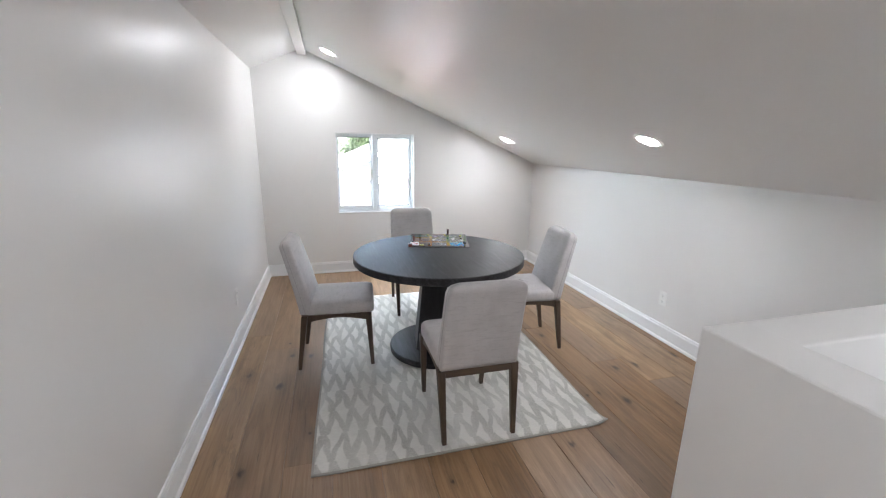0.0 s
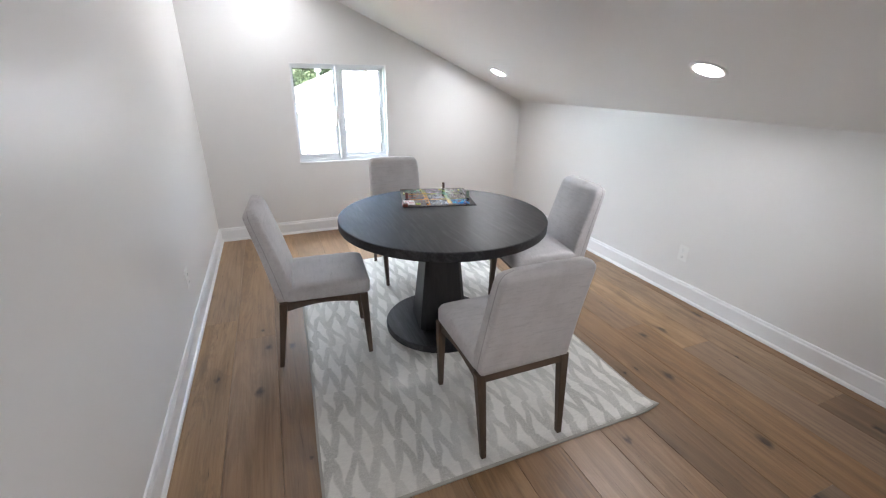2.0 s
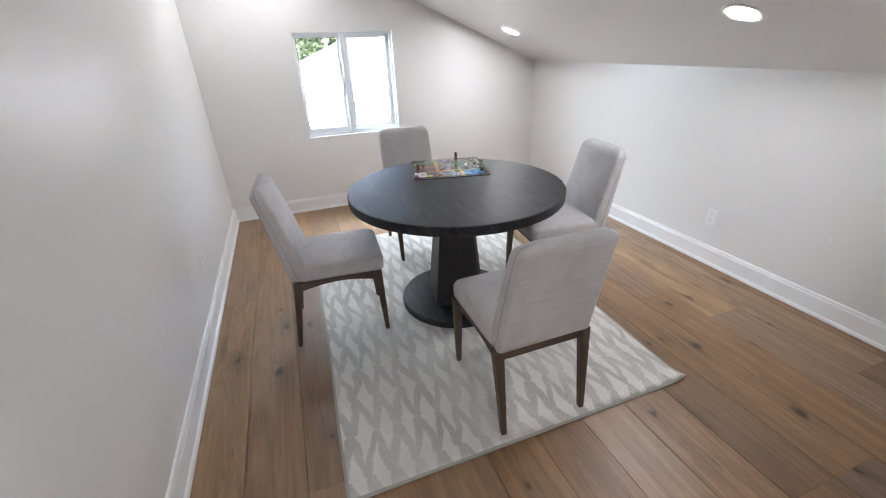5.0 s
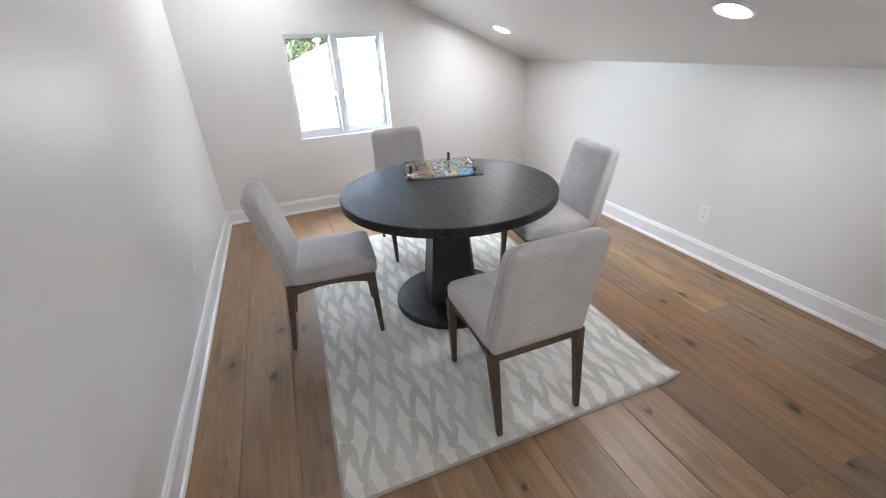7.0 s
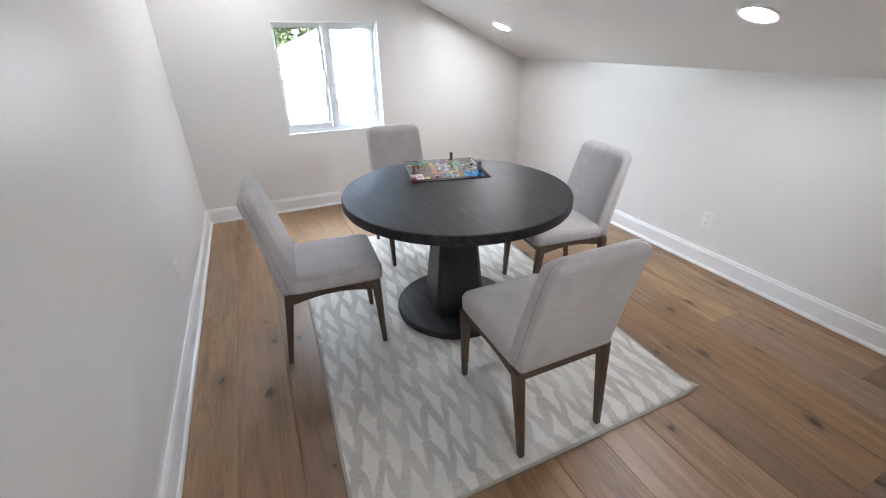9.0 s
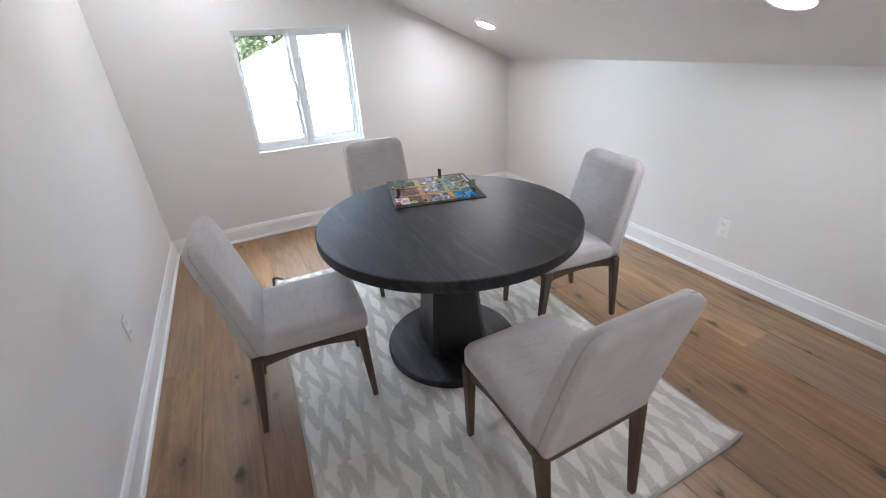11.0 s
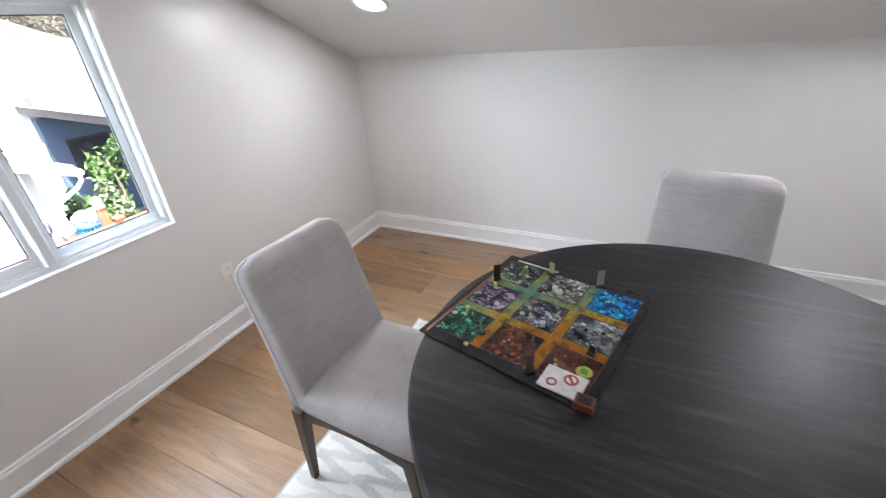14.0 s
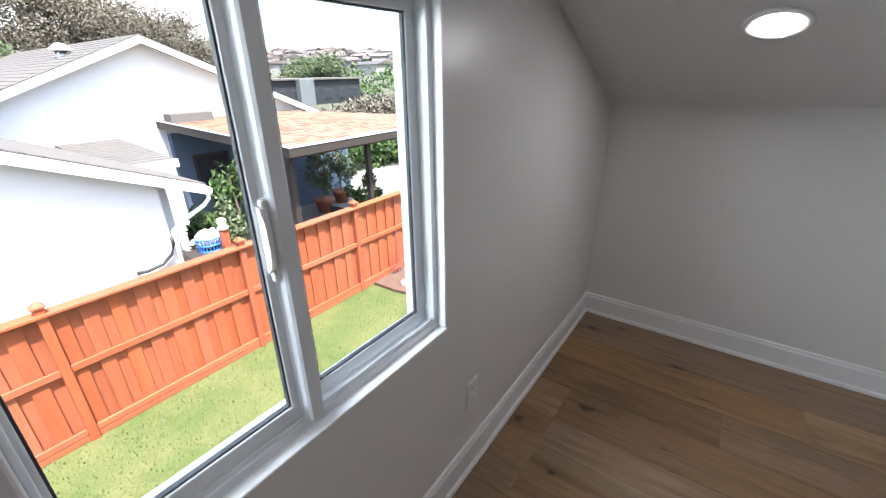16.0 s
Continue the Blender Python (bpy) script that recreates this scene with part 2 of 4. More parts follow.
WALL = wall_paint("wall_paint", (0.765, 0.755, 0.74), 0.34, 0.6)
CEIL = wall_paint("ceiling_paint", (0.80, 0.795, 0.785), 0.40, 0.5)
TRIM = wall_paint("white_trim_paint", (0.84, 0.84, 0.84), 0.34, 0.5)
VINYL = wall_paint("white_vinyl", (0.74, 0.77, 0.79), 0.36, 0.5)
PLASTIC = paint("white_plastic", (0.82, 0.82, 0.80), 0.3, 0.5, vary=0.02, bump=0.02)
SLOT = plain("dark_slot", (0.03, 0.03, 0.03))
FLOORWOOD = plank_oak("oak_plank")
JOINT = plain("plank_joint", (0.13, 0.09, 0.06), 0.8)
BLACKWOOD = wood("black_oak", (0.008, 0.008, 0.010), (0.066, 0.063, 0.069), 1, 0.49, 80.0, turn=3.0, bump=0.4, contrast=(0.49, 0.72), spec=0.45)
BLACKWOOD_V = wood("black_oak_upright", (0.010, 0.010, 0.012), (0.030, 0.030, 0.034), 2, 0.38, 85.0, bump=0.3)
LEGWOOD = wood("walnut", (0.055, 0.036, 0.024), (0.125, 0.085, 0.058), 2, 0.5, 90.0)
RAILWOOD = wood("walnut_rail", (0.05, 0.033, 0.022), (0.11, 0.075, 0.052), 0, 0.5, 90.0)
CLOTH = fabric("grey_linen", (0.51, 0.490, 0.490))
SEAM = fabric("grey_seam", (0.37, 0.355, 0.355))
RUG = rug_pile("rug_pile")
RUGEDGE = plain("rug_binding", (0.42, 0.40, 0.36), 0.95)
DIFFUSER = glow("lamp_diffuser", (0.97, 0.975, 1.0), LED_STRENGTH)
GLASS = clear_glass("window_glass")
RUBBER = plain("dark_gasket", (0.05, 0.055, 0.06), 0.7)
FENCE = wood("cedar_stain", (0.24, 0.055, 0.020), (0.36, 0.098, 0.040), 2, 0.7, 40.0, jitter=True, tone=0.14)
FENCE_H = wood("cedar_stain_rail", (0.26, 0.062, 0.023), (0.38, 0.105, 0.044), 0, 0.7, 40.0, jitter=True, tone=0.14)
LAWN = lawn("lawn")
STUCCO = paint("white_stucco", (0.68, 0.69, 0.71), 0.9, 0.2, 200.0, 0.3)
BLUESTUCCO = paint("blue_stucco", (0.075, 0.105, 0.155), 0.9, 0.2, 200.0, 0.3)
FASCIA = paint("white_fascia", (0.8, 0.8, 0.79), 0.6)
ROOF = shingles("grey_shingle", (0.105, 0.098, 0.092), (0.165, 0.155, 0.145))
PATIOTAB = leaves("tan_shingle", (0.15, 0.095, 0.062), (0.30, 0.20, 0.135))
PATIOROOF = shingles("tan_roll_roof", (0.165, 0.112, 0.075), (0.27, 0.185, 0.125))
BROWN = plain("brown_timber", (0.034, 0.026, 0.022), 0.7)
LEAF = leaves("leaf_green", (0.025, 0.06, 0.018), (0.075, 0.125, 0.035))
LEAFDRY = leaves("leaf_olive", (0.065, 0.062, 0.045), (0.17, 0.145, 0.11))
LEAFDARK = leaves("leaf_dark", (0.045, 0.07, 0.035), (0.12, 0.15, 0.075))
BARK = plain("bark", (0.12, 0.09, 0.07), 0.9)
BLADE = leaves("grass_blade", (0.05, 0.088, 0.03), (0.17, 0.165, 0.085))
HILL = plain("hill_scrub", (0.07, 0.075, 0.05), 0.95, scale=0.05)
FARHOUSE = leaves("far_house", (0.16, 0.155, 0.15), (0.42, 0.41, 0.40))
FARROOF = leaves("far_roof", (0.08, 0.075, 0.075), (0.19, 0.15, 0.13))
HOUSEPANE = plain("dark_pane", (0.03, 0.035, 0.045), 0.1)
POT = plain("terracotta", (0.36, 0.13, 0.07), 0.8)
BLUEPLASTIC = plain("blue_plastic", (0.05, 0.20, 0.55), 0.4)
LINEN = plain("white_laundry", (0.75, 0.73, 0.72), 0.9)
HOSE = plain("black_hose", (0.02, 0.02, 0.02), 0.5)
DARKMETAL = plain("dark_metal", (0.04, 0.04, 0.045), 0.5)


# ---- mesh helpers ----
def mesh_of(name, bm, material, smooth=False):
    bmesh.ops.recalc_face_normals(bm, faces=bm.faces)
    me = bpy.data.meshes.new(name)
    bm.to_mesh(me)
    bm.free()
    me.materials.append(material)
    if smooth:
        for p in me.polygons:
            p.use_smooth = True
    return me


def solid(name, bm, material, smooth=False, label="", category="", kind="", group=""):
    return tagged(new(name, mesh_of(name, bm, material, smooth)), label, category, group, kind)


def part(name, bm, material, parent, label="", smooth=False):
    ob = new(name, mesh_of(name, bm, material, smooth))
    ob.parent = parent
    if label:
        ob["label"] = label
    return ob


def thing(name, label, category, m=None, group="", kind=""):
    ob = new(name)
    ob.empty_display_size = 0.1
    if m is not None:
        ob.matrix_basis = m
    return tagged(ob, label, category, group, kind)


def box(x0, x1, y0, y1, z0, z1, bevel=0.0, seg=2, bm=None, m=None):
    own = bmesh.new()
    bmesh.ops.create_cube(own, size=1.0)
    for v in own.verts:
        v.co = Vector(((x0 + x1) / 2 + v.co.x * (x1 - x0), (y0 + y1) / 2 + v.co.y * (y1 - y0), (z0 + z1) / 2 + v.co.z * (z1 - z0)))
    if bevel:
        bmesh.ops.bevel(own, geom=own.edges[:], offset=bevel, segments=seg, affect="EDGES", profile=0.5)
    if m is not None:
        bmesh.ops.transform(own, matrix=m, verts=own.verts)
    return own if bm is None else joined(bm, own)


def joined(bm, other):
    me = bpy.data.meshes.new("scratch")
    other.to_mesh(me)
    other.free()
    bm.from_mesh(me)
    bpy.data.meshes.remove(me)
    return bm


def prism(points, axis, a, b, bm=None):
    """A flat outline pushed along an axis from a to b. The outline's two numbers are the other two axes in order."""
    own = bm or bmesh.new()

    def at(p, d):
        c = list(p)
        c.insert(axis, d)
        return own.verts.new(c)
    lo, hi = [at(p, a) for p in points], [at(p, b) for p in points]
    own.faces.new(lo)
    own.faces.new(hi)
    for i in range(len(points)):
        j = (i + 1) % len(points)
        own.faces.new((lo[i], lo[j], hi[j], hi[i]))
    return own


def lathe(profile, seg=48, bm=None, centre=(0, 0)):
    """A turned solid from (radius, height) pairs."""
    own = bm or bmesh.new()
    rings = []
    for r, z in profile:
        rings.append([own.verts.new((centre[0] + r * math.cos(2 * math.pi * i / seg), centre[1] + r * math.sin(2 * math.pi * i / seg), z)) for i in range(seg)])
    own.faces.new(rings[0])
    own.faces.new(rings[-1])
    for a, b in zip(rings, rings[1:]):
        for i in range(seg):
            j = (i + 1) % seg
            own.faces.new((a[i], a[j], b[j], b[i]))
    return own


def tube(points, r, seg=8, bm=None):
    own = bm or bmesh.new()
    pts = [Vector(p) for p in points]
    radii = r if isinstance(r, (list, tuple)) else [r] * len(pts)
    rings = []
    for i, p in enumerate(pts):
        d = (pts[min(i + 1, len(pts) - 1)] - pts[max(i - 1, 0)]).normalized()
        side = d.cross(Vector((0.31, 0.17, 0.93))).normalized()
        up = d.cross(side)
        rings.append([own.verts.new(p + radii[i] * (math.cos(2 * math.pi * k / seg) * side + math.sin(2 * math.pi * k / seg) * up)) for k in range(seg)])
    own.faces.new(rings[0])
    own.faces.new(rings[-1])
    for a, b in zip(rings, rings[1:]):
        for k in range(seg):
            own.faces.new((a[k], a[(k + 1) % seg], b[(k + 1) % seg], b[k]))
    return own


def tapered(x0, y0, z0, w0, x1, y1, z1, w1, bevel=0.004):
    """A square leg from a foot of side w0 to a top of side w1."""
    bm = bmesh.new()
    lo = [bm.verts.new((x0 + sx * w0 / 2, y0 + sy * w0 / 2, z0)) for sx, sy in ((-1, -1), (1, -1), (1, 1), (-1, 1))]
    hi = [bm.verts.new((x1 + sx * w1 / 2, y1 + sy * w1 / 2, z1)) for sx, sy in ((-1, -1), (1, -1), (1, 1), (-1, 1))]
    bm.faces.new(lo)
    bm.faces.new(hi)
    for i in range(4):
        bm.faces.new((lo[i], lo[(i + 1) % 4], hi[(i + 1) % 4], hi[i]))
    bmesh.ops.bevel(bm, geom=bm.edges[:], offset=bevel, segments=2, affect="EDGES", profile=0.5)
    return bm


# ---- the attic room ----
XW, XE, YS, YN = -0.525, 2.793, -1.5, 5.2
RIDGE_X, RIDGE_Z, PITCH = 0.0, 2.492, 0.427
GROUND = -2.80
THICK = 0.16
WX0, WX1, WZ0, WZ1 = 0.302, 1.213, 0.721, 1.640


def roof_z(x):
    return RIDGE_Z - PITCH * abs(x - RIDGE_X)


XO, XP = XW - THICK, XE + THICK
bm = bmesh.new()
prism([(XO, GROUND), (WX0, GROUND), (WX0, roof_z(WX0)), (RIDGE_X, RIDGE_Z), (XO, roof_z(XO))], 1, YN, YN + THICK, bm)
prism([(WX0, GROUND), (WX1, GROUND), (WX1, WZ0), (WX0, WZ0)], 1, YN, YN + THICK, bm)
prism([(WX0, WZ1), (WX1, WZ1), (WX1, roof_z(WX1)), (WX0, roof_z(WX0))], 1, YN, YN + THICK, bm)
prism([(WX1, GROUND), (XP, GROUND), (XP, roof_z(XP)), (WX1, roof_z(WX1))], 1, YN, YN + THICK, bm)
solid("wall_north", bm, WALL, label="greige painted gable wall with a sliding window", category="wall", kind="structure")
bm = prism([(XO, GROUND), (XP, GROUND), (XP, roof_z(XP)), (RIDGE_X, RIDGE_Z), (XO, roof_z(XO))], 1, YS - THICK, YS)
solid("wall_south", bm, WALL, label="plain greige painted gable wall", category="wall", kind="structure")
bm = prism([(XO, GROUND), (XW, GROUND), (XW, roof_z(XW)), (XO, roof_z(XO))], 1, YS, YN)
solid("wall_west", bm, WALL, label="tall greige wall with semi-gloss paint", category="wall", kind="structure")
bm = prism([(XE, GROUND), (XP, GROUND), (XP, roof_z(XP)), (XE, roof_z(XE))], 1, YS, YN)
solid("wall_east", bm, WALL, label="low greige knee wall under the sloping ceiling", category="wall", kind="structure")
bm = prism([(XO - 0.3, roof_z(XO - 0.3)), (RIDGE_X, RIDGE_Z), (XP + 0.3, roof_z(XP + 0.3)), (XP + 0.3, roof_z(XP + 0.3) + 0.16), (RIDGE_X, RIDGE_Z + 0.16), (XO - 0.3, roof_z(XO - 0.3) + 0.16)], 1, YS - THICK - 0.02, YN + THICK + 0.02)
solid("ceiling", bm, CEIL, label="sloping painted ceiling with a ridge", category="ceiling", kind="structure")
bm = box(-0.045, 0.045, YS, YN, 2.428, 2.59, 0.004)
solid("ridge_beam", bm, CEIL, label="boxed white ridge beam along the ceiling", category="beam", kind="structure")

# stair opening behind a half wall
HX, HY, HT, HZ = 1.145, 0.998, 0.15, 1.086
bm = bmesh.new()
box(HX, HX + HT, YS, HY, -0.02, HZ, 0.006, 2, bm)
box(HX + HT - 0.01, XE, HY - HT, HY, -0.02, HZ - 0.0002, 0.006, 2, bm)
solid("half_wall", bm, WALL, label="greige painted half wall round the stair opening", category="wall", kind="structure")
bm = bmesh.new()
box(XW, HX + HT, YS, YN, -0.25, -0.014, 0, 2, bm)
box(HX + HT, XE, HY - HT, YN, -0.25, -0.014, 0, 2, bm)
floor = solid("floor", bm, JOINT, label="wide oak plank floor with knots", category="floor", kind="structure")
bm = bmesh.new()
box(HX + 0.01, HX + HT, YS, HY, GROUND, -0.25, 0, 2, bm)
box(HX + HT, XE, HY - HT, HY, GROUND, -0.25, 0, 2, bm)
solid("stairwell_wall", bm, WALL, label="plain greige stairwell wall", category="wall", kind="structure")
solid("stairwell_floor", box(HX + HT, XE, YS, HY - HT, GROUND, GROUND + 0.05), WALL, label="plain floor below the stair opening", category="floor", kind="structure")


def baseboard(x0, y0, x1, y1, nx, ny, name="baseboard"):
    """Board with an eased top and a shoe moulding, along a wall whose inward normal is (nx, ny)."""
    prof = [(0, 0), (0.028, 0), (0.028, 0.008), (0.024, 0.017), (0.016, 0.022), (0.016, 0.108), (0.011, 0.118), (0.011, 0.126), (0.007, 0.131), (0, 0.131)]
    bm = bmesh.new()
    rows = [[bm.verts.new((x + nx * d, y + ny * d, z)) for d, z in prof] for x, y in ((x0, y0), (x1, y1))]
    bm.faces.new(rows[0])
    bm.faces.new(rows[1])
    for i in range(len(prof)):
        j = (i + 1) % len(prof)
        bm.faces.new((rows[0][i], rows[0][j], rows[1][j], rows[1][i]))
    solid(name, bm, TRIM, label="white painted baseboard with a shoe moulding", category="baseboard", kind="structure")


baseboard(XW, YS, XW, YN - 0.001, 1, 0)
baseboard(XW + 0.001, YN, XE - 0.001, YN, 0, -1)
baseboard(XE, HY, XE, YN - 0.001, -1, 0)
baseboard(HX, YS, HX, HY, -1, 0)
baseboard(HX, HY, XE, HY, 0, 1)


# ---- window ----
def window():
    w = thing("window_1", "white vinyl sliding window with two panes", "window", kind="structure")
    y0, y1 = YN + 0.028, YN + 0.115

    def ring(x0, x1, z0, z1, l, r, b, t, ya, yb, bev=0.003):
        bm = bmesh.new()
        box(x0, x1, ya, yb, z0, z0 + b, bev, 2, bm)
        box(x0, x1, ya, yb, z1 - t, z1, bev, 2, bm)
        box(x0, x0 + l, ya + 0.0006, yb - 0.0006, z0 + b * 0.5, z1 - t * 0.5, bev, 2, bm)
        box(x1 - r, x1, ya + 0.0006, yb - 0.0006, z0 + b * 0.5, z1 - t * 0.5, bev, 2, bm)
        return bm
    part("window_frame", ring(WX0, WX1, WZ0, WZ1, 0.018, 0.026, 0.030, 0.024, y0, y1), VINYL, w)
    bm = bmesh.new()
    box(WX0 + 0.018, WX1 - 0.026, y0 + 0.006, y0 + 0.010, WZ0 + 0.028, WZ0 + 0.042, 0.001, 1, bm)
    box(WX0 + 0.018, WX1 - 0.026, y0 + 0.036, y0 + 0.040, WZ0 + 0.028, WZ0 + 0.040, 0.001, 1, bm)
    part("track", bm, VINYL, w)
    # sliding sash on the inner track, fixed sash behind it
    sx0, sx1, sz0, sz1 = WX0 + 0.010, 0.748, WZ0 + 0.032, WZ1 - 0.018
    a = part("sliding_sash", ring(sx0, sx1 - 0.030, sz0, sz1, 0.016, 0.026, 0.046, 0.028, y0 + 0.012, y0 + 0.034), VINYL, w)
    fx0, fx1, fz0, fz1 = 0.744, WX1 - 0.020, WZ0 + 0.026, WZ1 - 0.020
    b = part("fixed_sash", ring(fx0, fx1, fz0, fz1, 0.042, 0.038, 0.042, 0.032, y0 + 0.037, y0 + 0.062), VINYL, w)
    bm = prism([(0.692, y0 + 0.034), (0.692, y0 + 0.022), (0.700, y0 + 0.020), (0.708, y0 + 0.013), (0.712, y0 + 0.002), (0.714, y0 - 0.010), (0.719, y0 - 0.016), (0.748, y0 - 0.016), (0.752, y0 - 0.012), (0.752, y0 + 0.034)], 2, sz0 + 0.001, sz1 - 0.001)
    part("meeting_rail", bm, VINYL, w)
    for p, x0, x1, zb, zt, ya in ((a, sx0 + 0.014, sx1 - 0.054, sz0 + 0.044, sz1 - 0.026, y0 + 0.022), (b, fx0 + 0.040, fx1 - 0.036, fz0 + 0.040, fz1 - 0.030, y0 + 0.046)):
        pane = part("pane", box(x0, x1, ya, ya + 0.004, zb, zt), GLASS, p, "clear window glass")
        pane.visible_shadow = False
        part("gasket", ring(x0, x1, zb, zt, 0.006, 0.006, 0.006, 0.006, ya - 0.005, ya + 0.008, 0.001), RUBBER, p, "dark rubber gasket")
    bm = bmesh.new()
    box(0.700, 0.714, y0 - 0.004, y0 + 0.012, 1.10, 1.26, 0.005, 3, bm)
    prism([(y0 + 0.004, 1.12), (y0 - 0.010, 1.135), (y0 - 0.016, 1.17), (y0 - 0.014, 1.22), (y0 - 0.004, 1.245), (y0 + 0.004, 1.25)], 0, 0.694, 0.704, bm)
    part("latch", bm, PLASTIC, a, "white sash latch")
    part("window_sill", box(WX0 + 0.001, WX1 - 0.001, YN - 0.004, y0 + 0.002, WZ0 - 0.001, WZ0 + 0.008, 0.003), TRIM, w, "white painted sill")
    bm = bmesh.new()
    box(WX0, WX0 + 0.008, YN - 0.002, y0 + 0.002, WZ0 + 0.008, WZ1, 0.002, 1, bm)
    box(WX1 - 0.008, WX1, YN - 0.002, y0 + 0.002, WZ0 + 0.008, WZ1, 0.002, 1, bm)
    box(WX0 + 0.008, WX1 - 0.008, YN - 0.002, y0 + 0.002, WZ1 - 0.008, WZ1, 0.002, 1, bm)
    part("reveal", bm, TRIM, w, "white painted window reveal")


window()


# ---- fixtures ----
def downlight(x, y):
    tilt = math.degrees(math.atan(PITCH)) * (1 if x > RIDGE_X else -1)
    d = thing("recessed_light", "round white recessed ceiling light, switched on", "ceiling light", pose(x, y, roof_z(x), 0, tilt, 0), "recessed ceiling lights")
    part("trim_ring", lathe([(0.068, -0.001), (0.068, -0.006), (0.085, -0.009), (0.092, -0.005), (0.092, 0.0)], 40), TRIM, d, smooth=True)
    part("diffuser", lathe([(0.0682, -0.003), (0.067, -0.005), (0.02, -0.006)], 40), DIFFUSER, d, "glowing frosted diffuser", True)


# last three are unseen, added for brightness; the final one keeps the row's spacing
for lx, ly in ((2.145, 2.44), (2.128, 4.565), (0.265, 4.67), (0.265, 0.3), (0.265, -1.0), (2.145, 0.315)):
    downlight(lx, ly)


def outlet(m):
    o = thing("wall_outlet", "white plastic duplex outlet set in the wall", "outlet", m, "wall outlets")
    part("plate", box(-0.036, 0.036, 0, 0.006, -0.058, 0.058, 0.0025, 2), PLASTIC, o)
    for z in (-0.026, 0.026):
        k = part("socket", box(-0.017, 0.017, 0.004, 0.008, z - 0.017, z + 0.017, 0.003, 2), PLASTIC, o)
        for xa, xb, za, zb in ((-0.0075, -0.0055, -0.003, 0.008), (0.0055, 0.0075, -0.002, 0.008), (-0.002, 0.002, -0.011, -0.007)):
            part("slot", box(xa, xb, 0.0072, 0.0084, z + za, z + zb), SLOT, k, "dark socket slot")


outlet(pose(XE, 2.789, 0.339, 0, 0, 90))
outlet(pose(XW, 3.524, 0.372, 0, 0, -90))
outlet(pose(1.370, YN, 0.356, 0, 0, 180))


# ---- rug ----
def rug():
    x0, x1, y0, y1 = 0.101, 1.721, 1.927, 4.262
    cx, cy = (x0 + x1) / 2, (y0 + y1) / 2
    r = thing("area_rug", "cream and grey woven rug with a slanted lattice, corners curling", "rug", pose(cx, cy, 0))
    nx, ny = 70, 100

    def lift(x, y):
        k = 0.0
        for qx, qy, h in ((x1, y0, 0.028), (x0, y1, 0.034), (x1, y1, 0.01), (x0, y0, 0.006)):
            d = math.hypot(x - qx, y - qy)
            k += h * max(0.0, 1 - d / 0.11) ** 2
        return k + 0.0012 * noise.noise(Vector((x * 3, y * 3, 0)))
    for name, mat, inset, zt, nm in (("woven_top", RUG, 0.012, 0.0105, ""), ("binding", RUGEDGE, 0.0, 0.0085, "grey-beige bound edge")):
        bm = bmesh.new()
        grid = []
        for j in range(ny + 1):
            row = []
            for i in range(nx + 1):
                x = x0 + inset + (x1 - x0 - 2 * inset) * i / nx
                y = y0 + inset + (y1 - y0 - 2 * inset) * j / ny
                wob = 0.003 * math.sin(y * 5.0) * (1 if i in (0, nx) else 0)
                row.append(bm.verts.new((x - cx + wob + 0.035 * (y - cy), y - cy, zt + lift(x, y))))
            grid.append(row)
        for j in range(ny):
            for i in range(nx):
                bm.faces.new((grid[j][i], grid[j][i + 1], grid[j + 1][i + 1], grid[j + 1][i]))
        ret = bmesh.ops.extrude_face_region(bm, geom=bm.faces[:])
        for v in [g for g in ret["geom"] if isinstance(g, bmesh.types.BMVert)]:
            v.co.z -= 0.0075
        part(name, bm, mat, r, nm, True)
    bm = tube([(-0.774, 1.08, 0.012), (-0.770, 1.125, 0.026), (-0.764, 1.155, 0.046), (-0.742, 1.170, 0.042), (-0.700, 1.172, 0.014)], [0.003, 0.006, 0.009, 0.007, 0.003], 8)
    part("curled_corner", bm, SLOT, r, "dark rubber backing showing at the curled corner", True)


rug()


# ---- dining table ----
def dining_table():
    t = thing("dining_table", "round black-stained wooden pedestal table standing on the rug", "table", pose(0.974, 3.078, 0.011))
    R = 0.625
    part("tabletop", lathe([(0.0001, 0.694), (R - 0.010, 0.694), (R - 0.003, 0.696), (R, 0.701), (R, 0.741), (R - 0.0015, 0.745), (R - 0.006, 0.747), (0.0001, 0.747)], 128), BLACKWOOD, t, "black oak tabletop with streaky grain")
    part("base_plate", lathe([(0.0001, 0.0), (0.336, 0.0), (0.343, 0.006), (0.343, 0.040), (0.337, 0.047), (0.0001, 0.048)], 96, None, (-0.033, -0.038)), BLACKWOOD, t)
    bm = bmesh.new()
    rings = []
    for h, z in ((0.150, 0.045), (0.094, 0.66), (0.094, 0.695)):
        c = h * 0.18
        rings.append([bm.verts.new((x, y, z)) for x, y in ((-h + c, -h), (h - c, -h), (h, -h + c), (h, h - c), (h - c, h), (-h + c, h), (-h, h - c), (-h, -h + c))])
    bm.faces.new(rings[0])
    bm.faces.new(rings[-1])
    for a, b in zip(rings, rings[1:]):
        for i in range(8):
            bm.faces.new((a[i], a[(i + 1) % 8], b[(i + 1) % 8], b[i]))
    bmesh.ops.rotate(bm, verts=bm.verts, cent=(0, 0, 0), matrix=Matrix.Rotation(radians(-8), 3, "Z"))
    bmesh.ops.translate(bm, verts=bm.verts, vec=(-0.033, -0.038, 0))
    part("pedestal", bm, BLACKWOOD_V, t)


dining_table()


